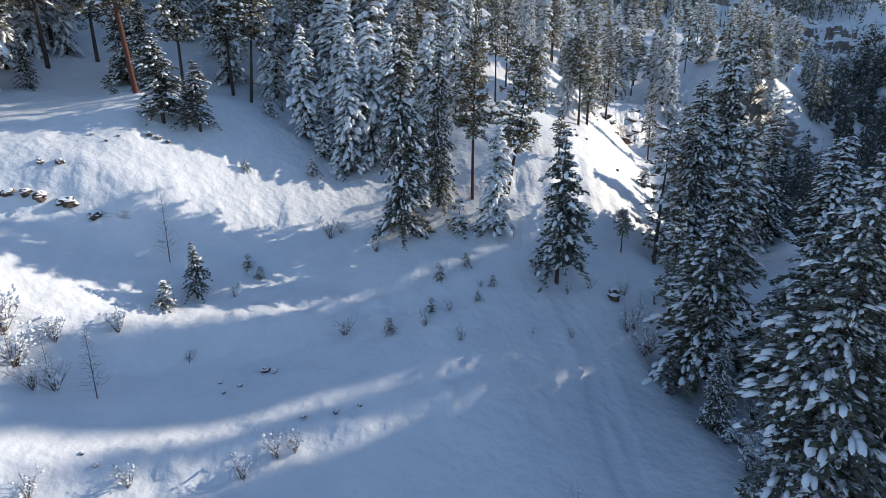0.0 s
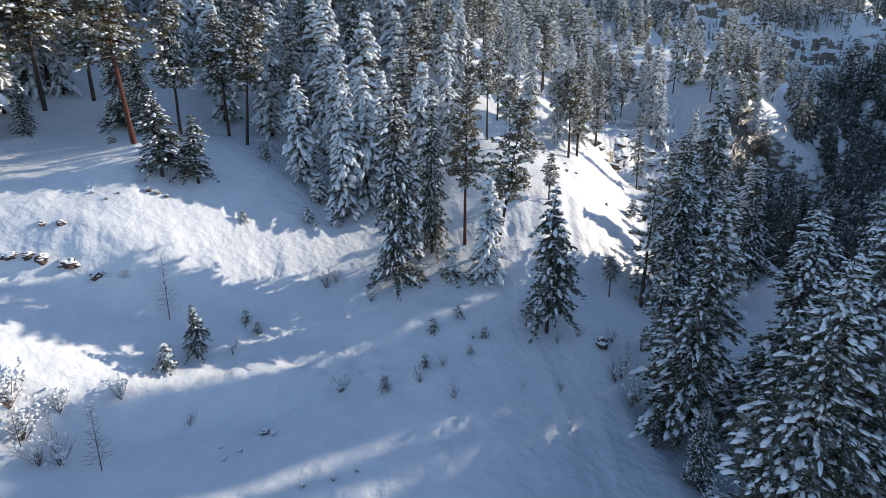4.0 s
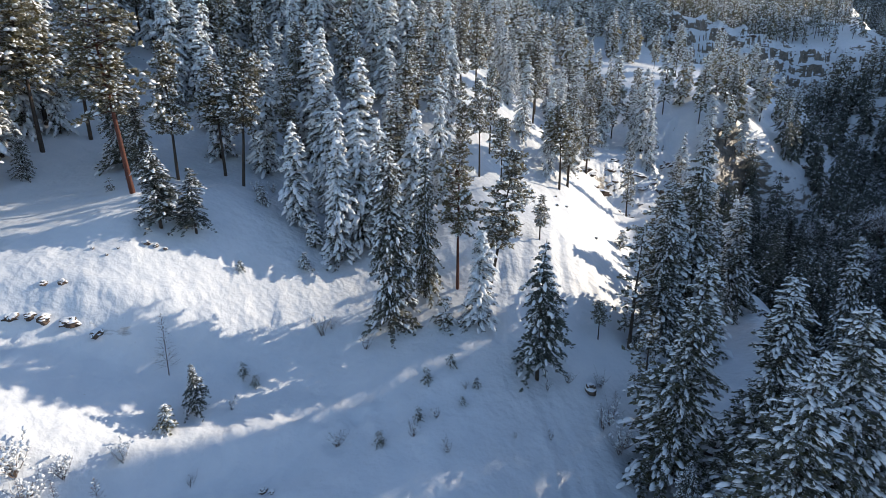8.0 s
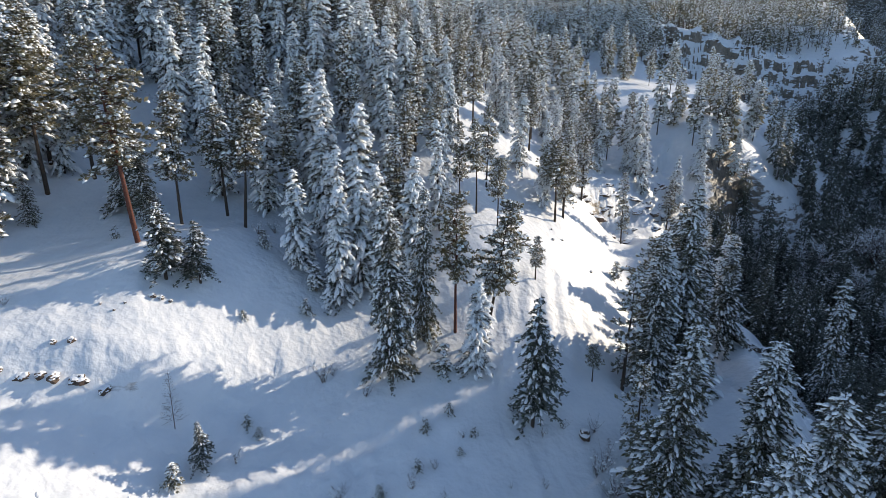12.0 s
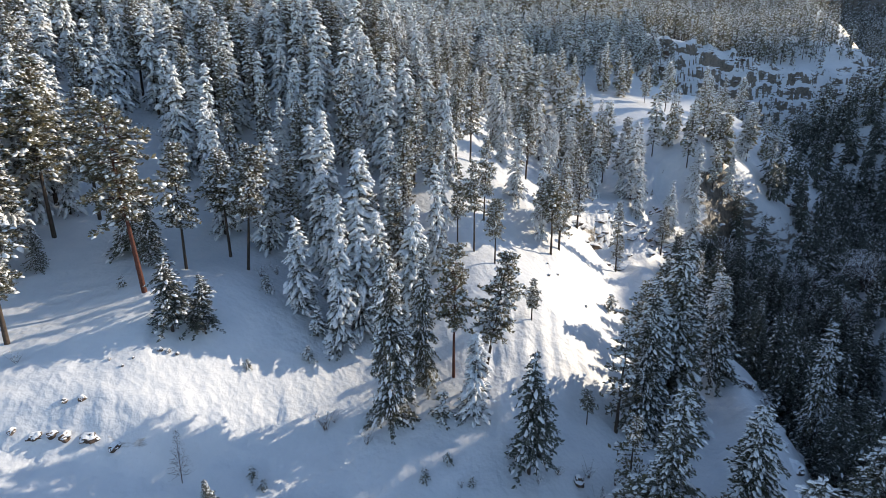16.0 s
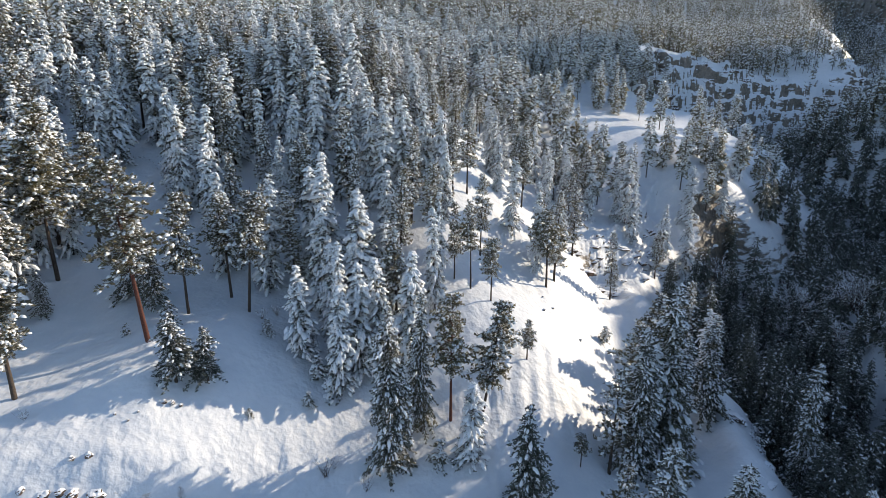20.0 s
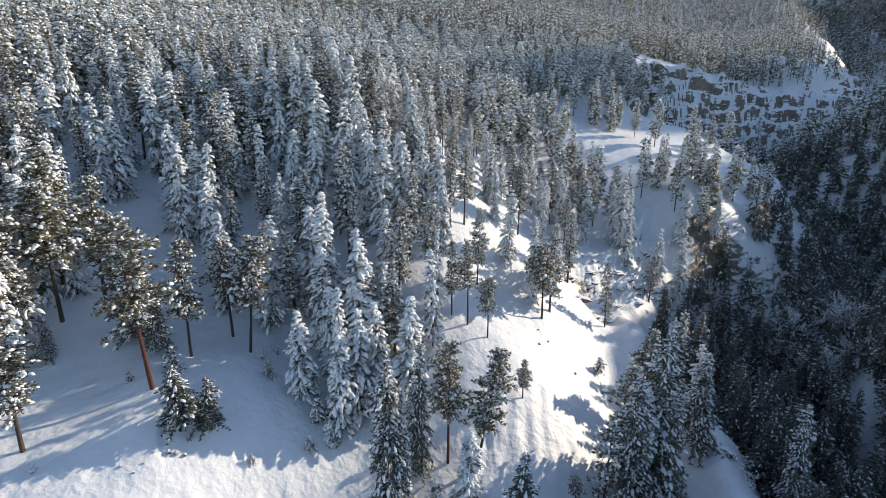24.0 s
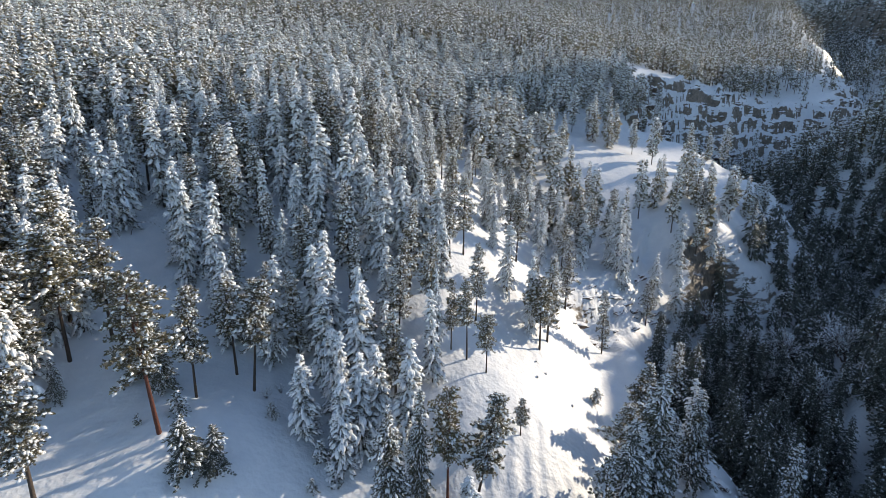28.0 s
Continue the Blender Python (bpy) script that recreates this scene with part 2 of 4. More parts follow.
def conifer(seed, kind="fir", tall=15.0, wide=2.6, bare=0.06, count=110, nodes=5, load=1.0, sprays=4, fine=1.0, heavy=1.0, column=0.0, dust=0.3):
    """Trunk, crown and snow of one conifer as three (verts, faces) pairs. fir: drooping close tiers; pine: tufts at the ends of open limbs.
    column: 0 a cone, 1 a ragged pillar; load, heavy: how many snow cushions and how large; dust: the share of sprays with a thin cover."""
    rng = np.random.default_rng(seed)
    sway = np.cumsum(rng.normal(0, 0.012 * tall, (7, 2)), 0) * np.linspace(0, 1, 7)[:, None] * 0.5
    stem = np.column_stack([sway, np.linspace(-0.8, tall, 7)])
    trunk = [tube(stem, np.linspace(0.0135 * tall + 0.03, 0.012, 7), 7)]
    green, white = [], []
    f = np.sort(rng.uniform(0, 1, count) ** (0.9 if kind == "fir" else 1.0))
    swell = rng.uniform(0, 6.283, 4)
    for i, k in enumerate(f):
        h = tall * (bare + (0.985 - bare) * k)
        root = np.array([np.interp(h, stem[:, 2], stem[:, 0]), np.interp(h, stem[:, 2], stem[:, 1]), h])
        a = i * 2.39996 + rng.uniform(-0.4, 0.4)
        # limbs grow longer on some sides and at some heights, so that the outline is ragged
        ragged = 1 + 0.2 * math.sin(a + swell[0] + 5 * k) + 0.16 * math.sin(2 * a + swell[1] - 9 * k) + 0.14 * math.sin(17 * k + swell[2])
        if kind == "fir":
            cone, pillar = wide * (1 - k) ** 0.85 + 0.25, 0.8 * wide * min(1.0, (1 - k) / 0.55) ** 0.7 + 0.22
            size = (cone + (pillar - cone) * column) * ragged * rng.uniform(0.68, 1.15)
            lift, sag = 0.25 * k - 0.12 + rng.normal(0, 0.1), 0.55 * (1 - 0.55 * k)
        else:
            size = wide * (0.35 + 0.75 * math.sin(math.pi * min(1, 0.18 + 0.82 * k) ** 0.9)) * ragged * rng.uniform(0.45, 1.15)
            lift, sag = 0.1 + 0.45 * k + rng.normal(0, 0.15), 0.25
        out = np.array([math.cos(a), math.sin(a), 0])
        s = np.linspace(0.16 if kind == "fir" else 0.42, 1.0, nodes)
        at = root + out * (size * s)[:, None] + np.array([0, 0, 1.0]) * (size * (lift * s - sag * s ** 2))[:, None]
        if nodes > 4:
            trunk.append(tube(np.stack([root, at[nodes // 2], at[-1]]), [0.016 + 0.012 * size, 0.01 + 0.006 * size, 0.006], 3))
        n = nodes * sprays
        base = np.repeat(at, sprays, 0) + rng.normal(0, 0.03 * size + 0.02, (n, 3))
        turn = np.tile(np.linspace(-1.15, 1.15, sprays), nodes) + rng.normal(0, 0.3, n) if kind == "fir" else rng.uniform(-2.4, 2.4, n)
        dip = rng.uniform(-0.75, 0.05, n) if kind == "fir" else rng.uniform(-0.5, 0.9, n)
        way = unit(np.column_stack([np.cos(a + turn), np.sin(a + turn), dip]))
        side = unit(np.cross(way, unit(rng.normal(0, 0.5, (n, 3)) + np.array([0, 0, 1.0]))))
        span = fine * (0.34 * size * (1.12 - 0.62 * np.repeat(s, sprays)) + 0.16) * rng.uniform(0.7, 1.25, n) if kind == "fir" else fine * (0.2 * size + 0.22) * rng.uniform(0.6, 1.2, n)
        green.append(kites(base, way, side, span, span * rng.uniform(0.2, 0.34, n)))
        # some limbs have shed their snow, others carry cushions towards their ends
        m = np.flatnonzero(rng.random(2 * nodes) < load * rng.choice((0.25, 0.8, 1.0)) * np.tile(np.linspace(0.5, 1.0, nodes), 2)) % nodes
        if len(m):
            q = len(m)
            length = heavy * (0.075 * size + 0.09) * rng.uniform(0.55, 1.6, q) * (1.4 if kind == "fir" else 1.0)
            slope = unit(np.gradient(at, axis=0))[m]
            c = at[m] + rng.normal(0, 0.06 + 0.09 * size, (q, 3)) * np.array([1, 1, 0.35]) + np.array([0, 0, 0.06])
            white.append(lumps(rng, c, slope, length, length * (rng.uniform(0.28, 0.5, q) if kind == "fir" else rng.uniform(0.42, 0.75, q)), length * (rng.uniform(0.28, 0.45, q) if kind == "fir" else rng.uniform(0.4, 0.65, q))))
        pick = rng.random(n) < dust
        if pick.any():
            q = int(pick.sum())
            lie = unit(np.cross(np.array([0, 0, 1.0]), way[pick]) + rng.normal(0, 0.4, (q, 3)))
            start = base[pick] + way[pick] * (span[pick] * rng.uniform(0.05, 0.3, q))[:, None] + np.array([0, 0, 0.045])
            white.append(kites(start, unit(way[pick] + np.array([0, 0, 0.1])), lie, span[pick] * rng.uniform(0.3, 0.7, q) * min(heavy, 1.25), span[pick] * rng.uniform(0.1, 0.22, q) * heavy))
    return gather(trunk), gather(green), gather(white)


# ---- the ground ----
def smooth(a, b, v):
    k = np.clip((v - a) / (b - a), 0, 1)
    return k * k * (3 - 2 * k)


def side_of(x, y, line):
    """Distance to a polyline, positive on its right side, and how far along it the nearest place is."""
    best = np.full(np.shape(x), 1e9)
    sign, along, run = np.ones(np.shape(x)), np.zeros(np.shape(x)), 0.0
    for (ax, ay), (bx, by) in zip(line[:-1], line[1:]):
        dx, dy = bx - ax, by - ay
        size = math.hypot(dx, dy)
        k = np.clip(((x - ax) * dx + (y - ay) * dy) / size ** 2, 0, 1)
        px, py = x - ax - k * dx, y - ay - k * dy
        d = np.hypot(px, py)
        near = d < best
        best = np.where(near, d, best)
        sign = np.where(near, np.where(dx * (y - ay) - dy * (x - ax) > 0, -1.0, 1.0), sign)
        along = np.where(near, run + k * size, along)
        run += size
    return best * sign, along


# the rim of the ravine, and the terraces' banks with their heights and widths
RIM = [(27, -60), (31, 10), (35, 36), (43, 52), (46, 66), (44, 84), (45, 100), (56, 117), (95, 152), (126, 177), (136, 182), (140, 189), (136, 196), (120, 206), (100, 232), (100, 264), (126, 300), (172, 322), (240, 338), (300, 360), (360, 430), (430, 560), (520, 760), (600, 980)]
BANKS = [([(-34, 12.5), (-20, 20.0), (-9, 24.6), (1.5, 30.6)], 1.1, 2.2),
         ([(-45, 18.5), (-26, 28.2), (-17, 31.6), (-4, 38.6)], 2.3, 3.4),
         ([(-60, 27.5), (-33, 37.2), (-24, 39.4), (-14, 45.0)], 3.2, 4.0)]
CRAG = [(29, 100), (38, 105.5), (49, 116), (58, 128)]
BERM = [(15, 2), (16.3, 22), (16.8, 32), (15.2, 39), (19, 44)]


def wave(x, y, seed, size):
    """Smooth uneven swells: a few crossed sines of about that size."""
    rng = np.random.default_rng(seed)
    z = np.zeros(np.shape(x))
    for i in range(9):
        a, k = rng.uniform(0, math.pi * 2), rng.uniform(0.6, 1.9) * 2 * math.pi / size
        z = z + np.sin(k * (x * math.cos(a) + y * math.sin(a)) + rng.uniform(0, 6.3)) * np.cos(0.7 * k * (y * math.cos(a) - x * math.sin(a)) + rng.uniform(0, 6.3))
    return z / 9


def landforms(x, y):
    """The terraces, the berm beside the trail and the ravine."""
    z = np.zeros(np.shape(x))
    for line, rise, width in BANKS:
        d, along = side_of(x, y, line)
        size = sum(math.hypot(b[0] - a[0], b[1] - a[1]) for a, b in zip(line[:-1], line[1:]))
        z = z + rise * (smooth(-width / 2, width / 2, -d) - smooth(2, 24, -d)) * (1 - smooth(size - 14, size + 0.5, along))
    d, along = side_of(x, y, BERM)
    z = z - 1.3 * smooth(-0.3, 4.0, d) * (1 - smooth(9, 22, d)) * (1 - smooth(36, 44, along))
    d, along = side_of(x, y, CRAG)
    z = z - 6 * smooth(-1.5, 3.5, d) * (1 - smooth(6, 16, d)) * smooth(0, 8, along)
    d, along = side_of(x, y, RIM)
    deep = 32 - 1 * smooth(90, 260, along) + 12 * smooth(370, 430, along)
    # the far wall leans back and is cut by gullies
    far, spur = smooth(330, 380, along), smooth(212, 232, along) * (1 - smooth(284, 296, along))
    d = d + far * (7 * wave(x, y, 51, 60.0) + 4 * wave(x, y, 52, 22.0))
    z = z - deep * smooth(-4 - 6 * spur, 15 + 24 * far + 14 * spur, d) - 8 * smooth(12, 28 + 24 * far, d)
    wide = 34 + 80 * smooth(240, 300, along)
    return z + smooth(wide, wide + 28, d) * (deep + 6) + 28 * smooth(wide + 12, wide + 60, d)


# knolls and hollows, then the broad hills: x, y, radius, rise
KNOLLS = [(-33, 46, 12, -2.0), (-22, 52, 10, 8.0), (-12, 52, 10, -4.4), (0, 50, 9, -1.7), (12, 50, 10, -1.7),
          (-4, 40, 10, -1.7), (-18, 38, 9, -7.8), (-32, 64, 14, -1.8), (-14, 70, 13, -7.0), (6, 70, 12, -1.3),
          (22, 72, 13, -0.9), (36, 60, 13, -17.3), (-4, 90, 16, 1.8), (30, 98, 16, -6.5), (22, 36, 12, -10.5),
          (-45, 88, 22, -4.6), (-8, 122, 28, 8.8), (44, 130, 26, -17.5), (-14, 18, 12, -4.4), (8, 22, 12, -5.8),
          (38, 78, 10, -9.8), (38, 92, 9, -6.3), (14, 82, 8, -4.7), (24, 84, 8, 0.7)]
HILLS = [(-60, 40, 45, -1.7), (-20, 200, 70, -3.5), (60, 220, 60, -4.8), (150, 330, 70, 5.8), (280, 400, 90, -20.4),
         (-150, 150, 90, 16.0), (-150, 420, 150, 17.3), (120, 520, 140, 15.7), (-20, -40, 60, -26.9), (139, 190, 35, -20.6),
         # last three: hills added outside the view to shade cliff, field and spur
         (300, 420, 40, 20.6), (235, 325, 35, -3.5), (118, 208, 16, 5.0), (560, 480, 55, 180), (118, 94, 15, 10), (275, 250, 26, 80)]


TRAIL = [(10.6, 4), (11.0, 24.9), (11.4, 30.5), (11.9, 36.0), (9.6, 44), (8.6, 56)]


TRACK = [(18.2, 83), (18.5, 80), (18.9, 76.3), (19.8, 70.4)]
RUTS = [[(23.2, 61), (22.4, 56), (22.9, 52)], [(14.0, 60), (13.0, 55), (12.9, 50)], [(12.5, 64), (10.8, 56), (9.6, 48.5)], [(17.2, 66), (15.6, 58), (15.4, 51)], [(8.2, 56), (7.2, 50.5), (6.8, 46)], [(20.5, 64), (19, 57), (19.6, 52)]]


def height(x, y):
    x, y = np.asarray(x, float), np.asarray(y, float)
    z = 16.2 + -0.0320 * x + 0.0950 * (np.sqrt((y - 36) ** 2 + 200) + y)
    for cx, cy, r, rise in KNOLLS + HILLS:
        z = z + rise * np.exp(-((x - cx) ** 2 + (y - cy) ** 2) / (2 * r * r))
    z = z + landforms(x, y)
    # the ridge falls away behind, and a higher one stands far beyond the ravine
    z = z - 0.32 * (np.sqrt((y - 800) ** 2 + 60 ** 2) + (y - 800)) / 2 + 60 * np.exp(-((y - 780) / 190) ** 2)
    z = z + 46 * np.exp(-((x - 300) ** 2 + (y - 190) ** 2) / 2 / 60 ** 2) + 20 * np.exp(-((x - 216) ** 2 + (y - 224) ** 2) / 2 / 24 ** 2)
    z = z + 450 * np.exp(-((x - 1150) ** 2 / 2 / 380 ** 2 + (y - 1350) ** 2 / 2 / 260 ** 2))
    near = 1 - smooth(130, 260, np.hypot(x, y - 40))
    z = z + 0.55 * wave(x, y, 3, 26) + near * (0.22 * wave(x, y, 5, 7.0) + 0.10 * wave(x, y, 8, 2.6))
    # lumps on the banks, and ruts along the trail
    for line, rise, width in BANKS:
        d, along = side_of(x, y, line)
        z = z + 0.75 * np.exp(-(d / (0.8 * width)) ** 2) * (wave(x, y, 11, 2.3) + 0.6 * wave(x, y, 14, 5.0))
    d, along = side_of(x, y, TRAIL)
    z = z - 0.2 * (np.exp(-((np.abs(d) - 0.75) / 0.28) ** 2)) + 0.09 * np.exp(-((np.abs(d) - 1.35) / 0.3) ** 2)
    # gullies worn into the slope beside the trail
    for line in RUTS:
        d, along = side_of(x, y, line)
        z = z - 0.2 * (1 + 1.8 * wave(x, y, 31, 6.0)) * np.exp(-(d / 0.5) ** 2) * smooth(0, 4, along) + 0.08 * np.exp(-((np.abs(d) - 0.9) / 0.4) ** 2) * smooth(0, 4, along)
    # an animal's track down the sunlit slope
    d, along = side_of(x, y, TRACK)
    z = z - 0.16 * np.exp(-(d / 0.35) ** 2)
    # broken rock along the ravine's rim
    d, along = side_of(x, y, RIM)
    crag = np.exp(-((d - 1.5) / 5.0) ** 2) * smooth(70, 110, y)
    z = z + crag * 2.5 * wave(x, y, 21, 14.0)
    # ledges across the far cliff and in the crag above the gully
    far = smooth(-8, -1, d) * (1 - smooth(50, 66, d)) * smooth(205, 230, y) * (1 - smooth(470, 520, y))
    e, along = side_of(x, y, CRAG)
    close = smooth(-4, -1, e) * (1 - smooth(5, 9, e)) * smooth(3, 10, along) * (1 - smooth(34, 40, along))
    for mask, tall, size, seed in ((far, 8.5, 46.0, 41), (close, 1.5, 9.0, 43)):
        shift = 1.5 * tall * wave(x, y, seed, size) + 0.5 * tall * wave(x, y, seed + 1, size / 4)
        q = (z + shift) / tall
        z = z + mask * (tall * (np.floor(q) + smooth(0.42, 0.66, q - np.floor(q))) - shift - z)
    return z


def spread(low, high, runs, growth=1.06):
    """Grid lines: even within each run (start, end, step), wider and wider outside."""
    mid = np.concatenate([np.arange(*run) for run in runs])
    right, left, s = [mid[-1]], [mid[0]], runs[-1][2]
    while right[-1] < high:
        s *= growth
        right.append(right[-1] + s)
    s = runs[0][2]
    while left[-1] > low:
        s *= growth
        left.append(left[-1] - s)
    return np.array(left[:0:-1] + list(mid) + right[1:])


def ground_sheet():
    gx = spread(-2500, 2600, [(-44, 60, 0.5), (60, 160, 1.0), (160, 380, 1.7)], 1.05)
    gy = spread(-700, 3200, [(10, 120, 0.5), (120, 250, 1.0), (250, 460, 1.5)], 1.04)
    x, y = np.meshgrid(gx, gy)
    v = np.stack([x, y, height(x, y)], -1).reshape(-1, 3)
    n = len(gx)
    i, k = np.meshgrid(np.arange(len(gy) - 1), np.arange(n - 1), indexing="ij")
    p = (i * n + k).ravel()
    f = np.concatenate([np.stack([p, p + 1, p + n + 1], 1), np.stack([p, p + n + 1, p + n], 1)])
    return tagged(new("ground", tri_mesh("ground", v, f, [GROUND], smooth_shade=True)), "snow-covered terraced hillside falling into a rocky ravine", "ground", kind="structure")


ground_sheet()


# ---- things ----
def part(name, me, parent, label=""):
    ob = new(name, me)
    ob.parent = parent
    return tagged(ob, label) if label else ob


def tree_thing(name, label, built, bark, needles, group):
    """An Empty at the root that holds trunk, crown and the snow on it."""
    root = tagged(new(name), label, "tree", group)
    (tv, tf), (gv, gf), (wv, wf) = built
    part("trunk", tri_mesh("trunk", tv, tf, [bark], smooth_shade=True), root)
    crown = part("crown", tri_mesh("crown", gv, gf, [needles]), root)
    part("snow_load", tri_mesh("snow_load", wv, wf, [SNOW], smooth_shade=True), crown, "white snow lying on the branches")["kind"] = "stuff"
    return root


def stand(proto, used, x, y, tall, made_tall, broad=1.0, turn=0.0, lean=0.0, lean_to=0.0, label=""):
    """Puts a tree at x, y: the first one is the prototype itself, later ones are copies."""
    s = tall / made_tall
    m = pose(x, y, float(height(x, y)) - 0.05) @ pose(0, 0, 0, 0, 0, lean_to) @ pose(0, 0, 0, 0, lean, 0) @ pose(0, 0, 0, 0, 0, turn - lean_to) @ Matrix.Diagonal((s * broad, s * broad, s, 1))
    if proto.name in used:
        ob = copy_thing(proto, m)
        ob.matrix_basis = m
    else:
        used.add(proto.name)
        ob = proto
        ob.matrix_basis = m
    if label:
        ob["label"] = label
    return ob


USED = set()
FIR_LABEL, PINE_LABEL = "tall dark green fir with snow-laden drooping branches", "slender pine with bare lower trunk and snow-dusted tufts"
firs = [tree_thing("fir_tree", FIR_LABEL, conifer(40 + i, "fir", 15, 2.1 + 0.2 * (i % 3), 0.05, 190, 8, 0.95, 8, 0.6, 0.62, 0.45, 0.6), BARK, FIR, "snowy conifers") for i in range(4)]
pines = [tree_thing("pine_tree", PINE_LABEL, conifer(60 + i, "pine", 15, 1.8 + 0.2 * (i % 3), 0.3 + 0.05 * i, 140, 5, 0.9, 7, 0.85, 0.95, 0, 0.35), BARK, PINE, "snowy conifers") for i in range(4)]
red_pine = tree_thing("pine_tree", "tall pine with a red-brown bare trunk and snowy crown", conifer(71, "pine", 19, 2.7, 0.4, 160, 5, 0.85, 8, 0.8, 0.85, 0, 0.3), RED_BARK, PINE, "snowy conifers")
thin_pine = tree_thing("pine_tree", "thin young pine with sparse short branches", conifer(75, "pine", 12, 1.5, 0.2, 60, 4, 1.0, 4), BARK, PINE, "snowy conifers")
laden = [tree_thing("fir_tree", "slim fir thickly plastered with white snow", conifer(90 + i, "fir", 13, 1.75, 0.05, 165, 6, 1.0, 6, 0.66, 1.4, 0.6, 0.6), BARK, FIR, "snowy conifers") for i in range(2)]
open_fir = tree_thing("fir_tree", "dark open-branched conifer with little snow", conifer(95, "fir", 13, 2.6, 0.15, 125, 6, 0.42, 7, 0.7, 0.9, 0, 0.2), BARK, DARK_FIR, "snowy conifers")
saplings = [tree_thing("sapling", "small young conifer poking out of the snow", conifer(80 + i, "fir", 3, 0.95, 0.04, 34, 4, 0.8, 3), BARK, FIR, "saplings on the snow") for i in range(2)]

# trees that stand apart or in front: x, y, height, breadth, prototype, lean, the way it leans
NEAR_TOPS = [(19.8, 35.6, 16.5, 1.1, 0, 3, 0), (25.5, 33.0, 16.0, 1.15, 1, 0, 0), (18.4, 21.0, 16.5, 1.1, 2, 0, 0), (22.4, 23.0, 17.8, 1.05, 3, 0, 0),
             (49.2, 54.3, 13.2, 0.8, 0, 0, 0), (40.5, 63.0, 16.4, 1.1, 1, 0, 0), (29.3, 53.5, 24.2, 0.95, 2, 0, 0), (25.0, 50.5, 20.0, 1.0, 3, 0, 0), (34.0, 58.5, 15.0, 0.95, 0, 0, 0)]
NEAR_FIRS = [(x, y, top - float(height(x, y)), *more) for x, y, top, *more in NEAR_TOPS]
CENTRE_FIRS = [(-3.7, 46.3, 19.5, 0.8, 2, 0, 0), 
               (18.8, 30.5, 7.0, 1.0, 2, 0, 0), (-0.5, 50.2, 17.0, 0.7, 3, 0, 0)]
LEFT_FIRS = [(-33.0, 59.5, 10.5, 1.1, 1, 0, 0), (-36.5, 62.5, 14.0, 1.1, 2, 0, 0), (-44.5, 57.5, 6.0, 1.2, 3, 0, 0)]
# firs added out of view on the right, to cast shade over the field
SHADE_FIRS = [(27, 14, 20, 1, 0), (31, 22, 19, 1, 1), (33, 30, 16, 1, 2), (29, 5, 20, 1, 3)]
for x, y, tall, broad, which in SHADE_FIRS:
    stand(firs[which], USED, x, y, tall, 15, broad, 31 * x + 7 * y)
for x, y, tall, broad, which, lean, to in NEAR_FIRS + CENTRE_FIRS + LEFT_FIRS:
    stand(firs[which], USED, x, y, tall, 15, broad, 37 * x + 11 * y, lean, to)
PINES = [(6.3, 50.6, 15.5, 0.9, 1, 9, 20), (20.7, 80.0, 13.5, 1.0, 2, 0, 0), (6.9, 70.0, 13.0, 0.75, 3, 0, 0), (9.7, 68.2, 9.5, 0.9, 2, 0, 0), (4.6, 71.4, 11.5, 0.7, 0, 0, 0),
         (-2.7, 78.0, 11.5, 0.85, 1, 0, 0), (34.5, 69.0, 16.5, 1.0, 3, 8, 30), (27.0, 57.0, 16.0, 0.9, 1, 0, 0), (13.5, 60.0, 5.6, 1.2, 0, 0, 0), (18.0, 49.3, 4.6, 1.1, 2, 0, 0)]
LEFT_PINES = [(-28.4, 58.5, 14.8, 0.85, 1, 0, 0), (-25.6, 65.0, 14.0, 1.0, 3, 0, 0), (-22.4, 61.9, 16.0, 0.85, 2, 5, 20), (-38.5, 44.0, 14.5, 1.1, 0, 0, 0), (-48.0, 57.0, 18.5, 1.1, 1, 0, 0),
              (-52.5, 61.0, 20.0, 1.1, 0, 0, 0), (-46.5, 63.5, 18.5, 1.0, 2, 0, 0), (-57.0, 67.0, 20.0, 1.1, 3, 0, 0), (-50.0, 70.0, 19.0, 1.0, 1, 0, 0), (-44.0, 69.0, 17.0, 1.0, 0, 0, 0)]
for x, y, tall, broad, which, lean, to in PINES + LEFT_PINES:
    stand(pines[which], USED, x, y, tall, 15, broad, 53 * x + 17 * y, lean, to)
stand(red_pine, USED, -29.7, 51.5, 19.5, 19, 1.0, 20, 4, 200)
stand(red_pine, USED, 3.0, 51.3, 15.5, 19, 0.85, 130)
LADEN = [(5.0, 47.0, 10.0, 1.2, 0), (-7.7, 56.7, 14.5, 0.95, 1), (-9.8, 54.3, 13.5, 0.95, 0), (-14.8, 57.0, 11.6, 1.05, 1), (-5.5, 58.5, 14.0, 1.0, 0), (-1.5, 58.0, 15.0, 1.0, 1), (-11.5, 62.0, 13.0, 1.0, 0)]
for x, y, tall, broad, which in LADEN:
    stand(laden[which], USED, x, y, tall, 13, broad, 45 * x)
for x, y, tall, broad in [(10.1, 42.6, 13.8, 0.95), (-25.3, 47.5, 7.8, 1.45), (-22.6, 48.6, 6.5, 1.35), (-18.4, 35.6, 4.6, 1.1)]:
    stand(open_fir, USED, x, y, tall, 13, broad, 60 * x)
stand(thin_pine, USED, 21.6, 49.6, 13.5, 12, 1.05, 0)
stand(thin_pine, USED, 20.0, 41.5, 10.5, 12, 1.1, 90)
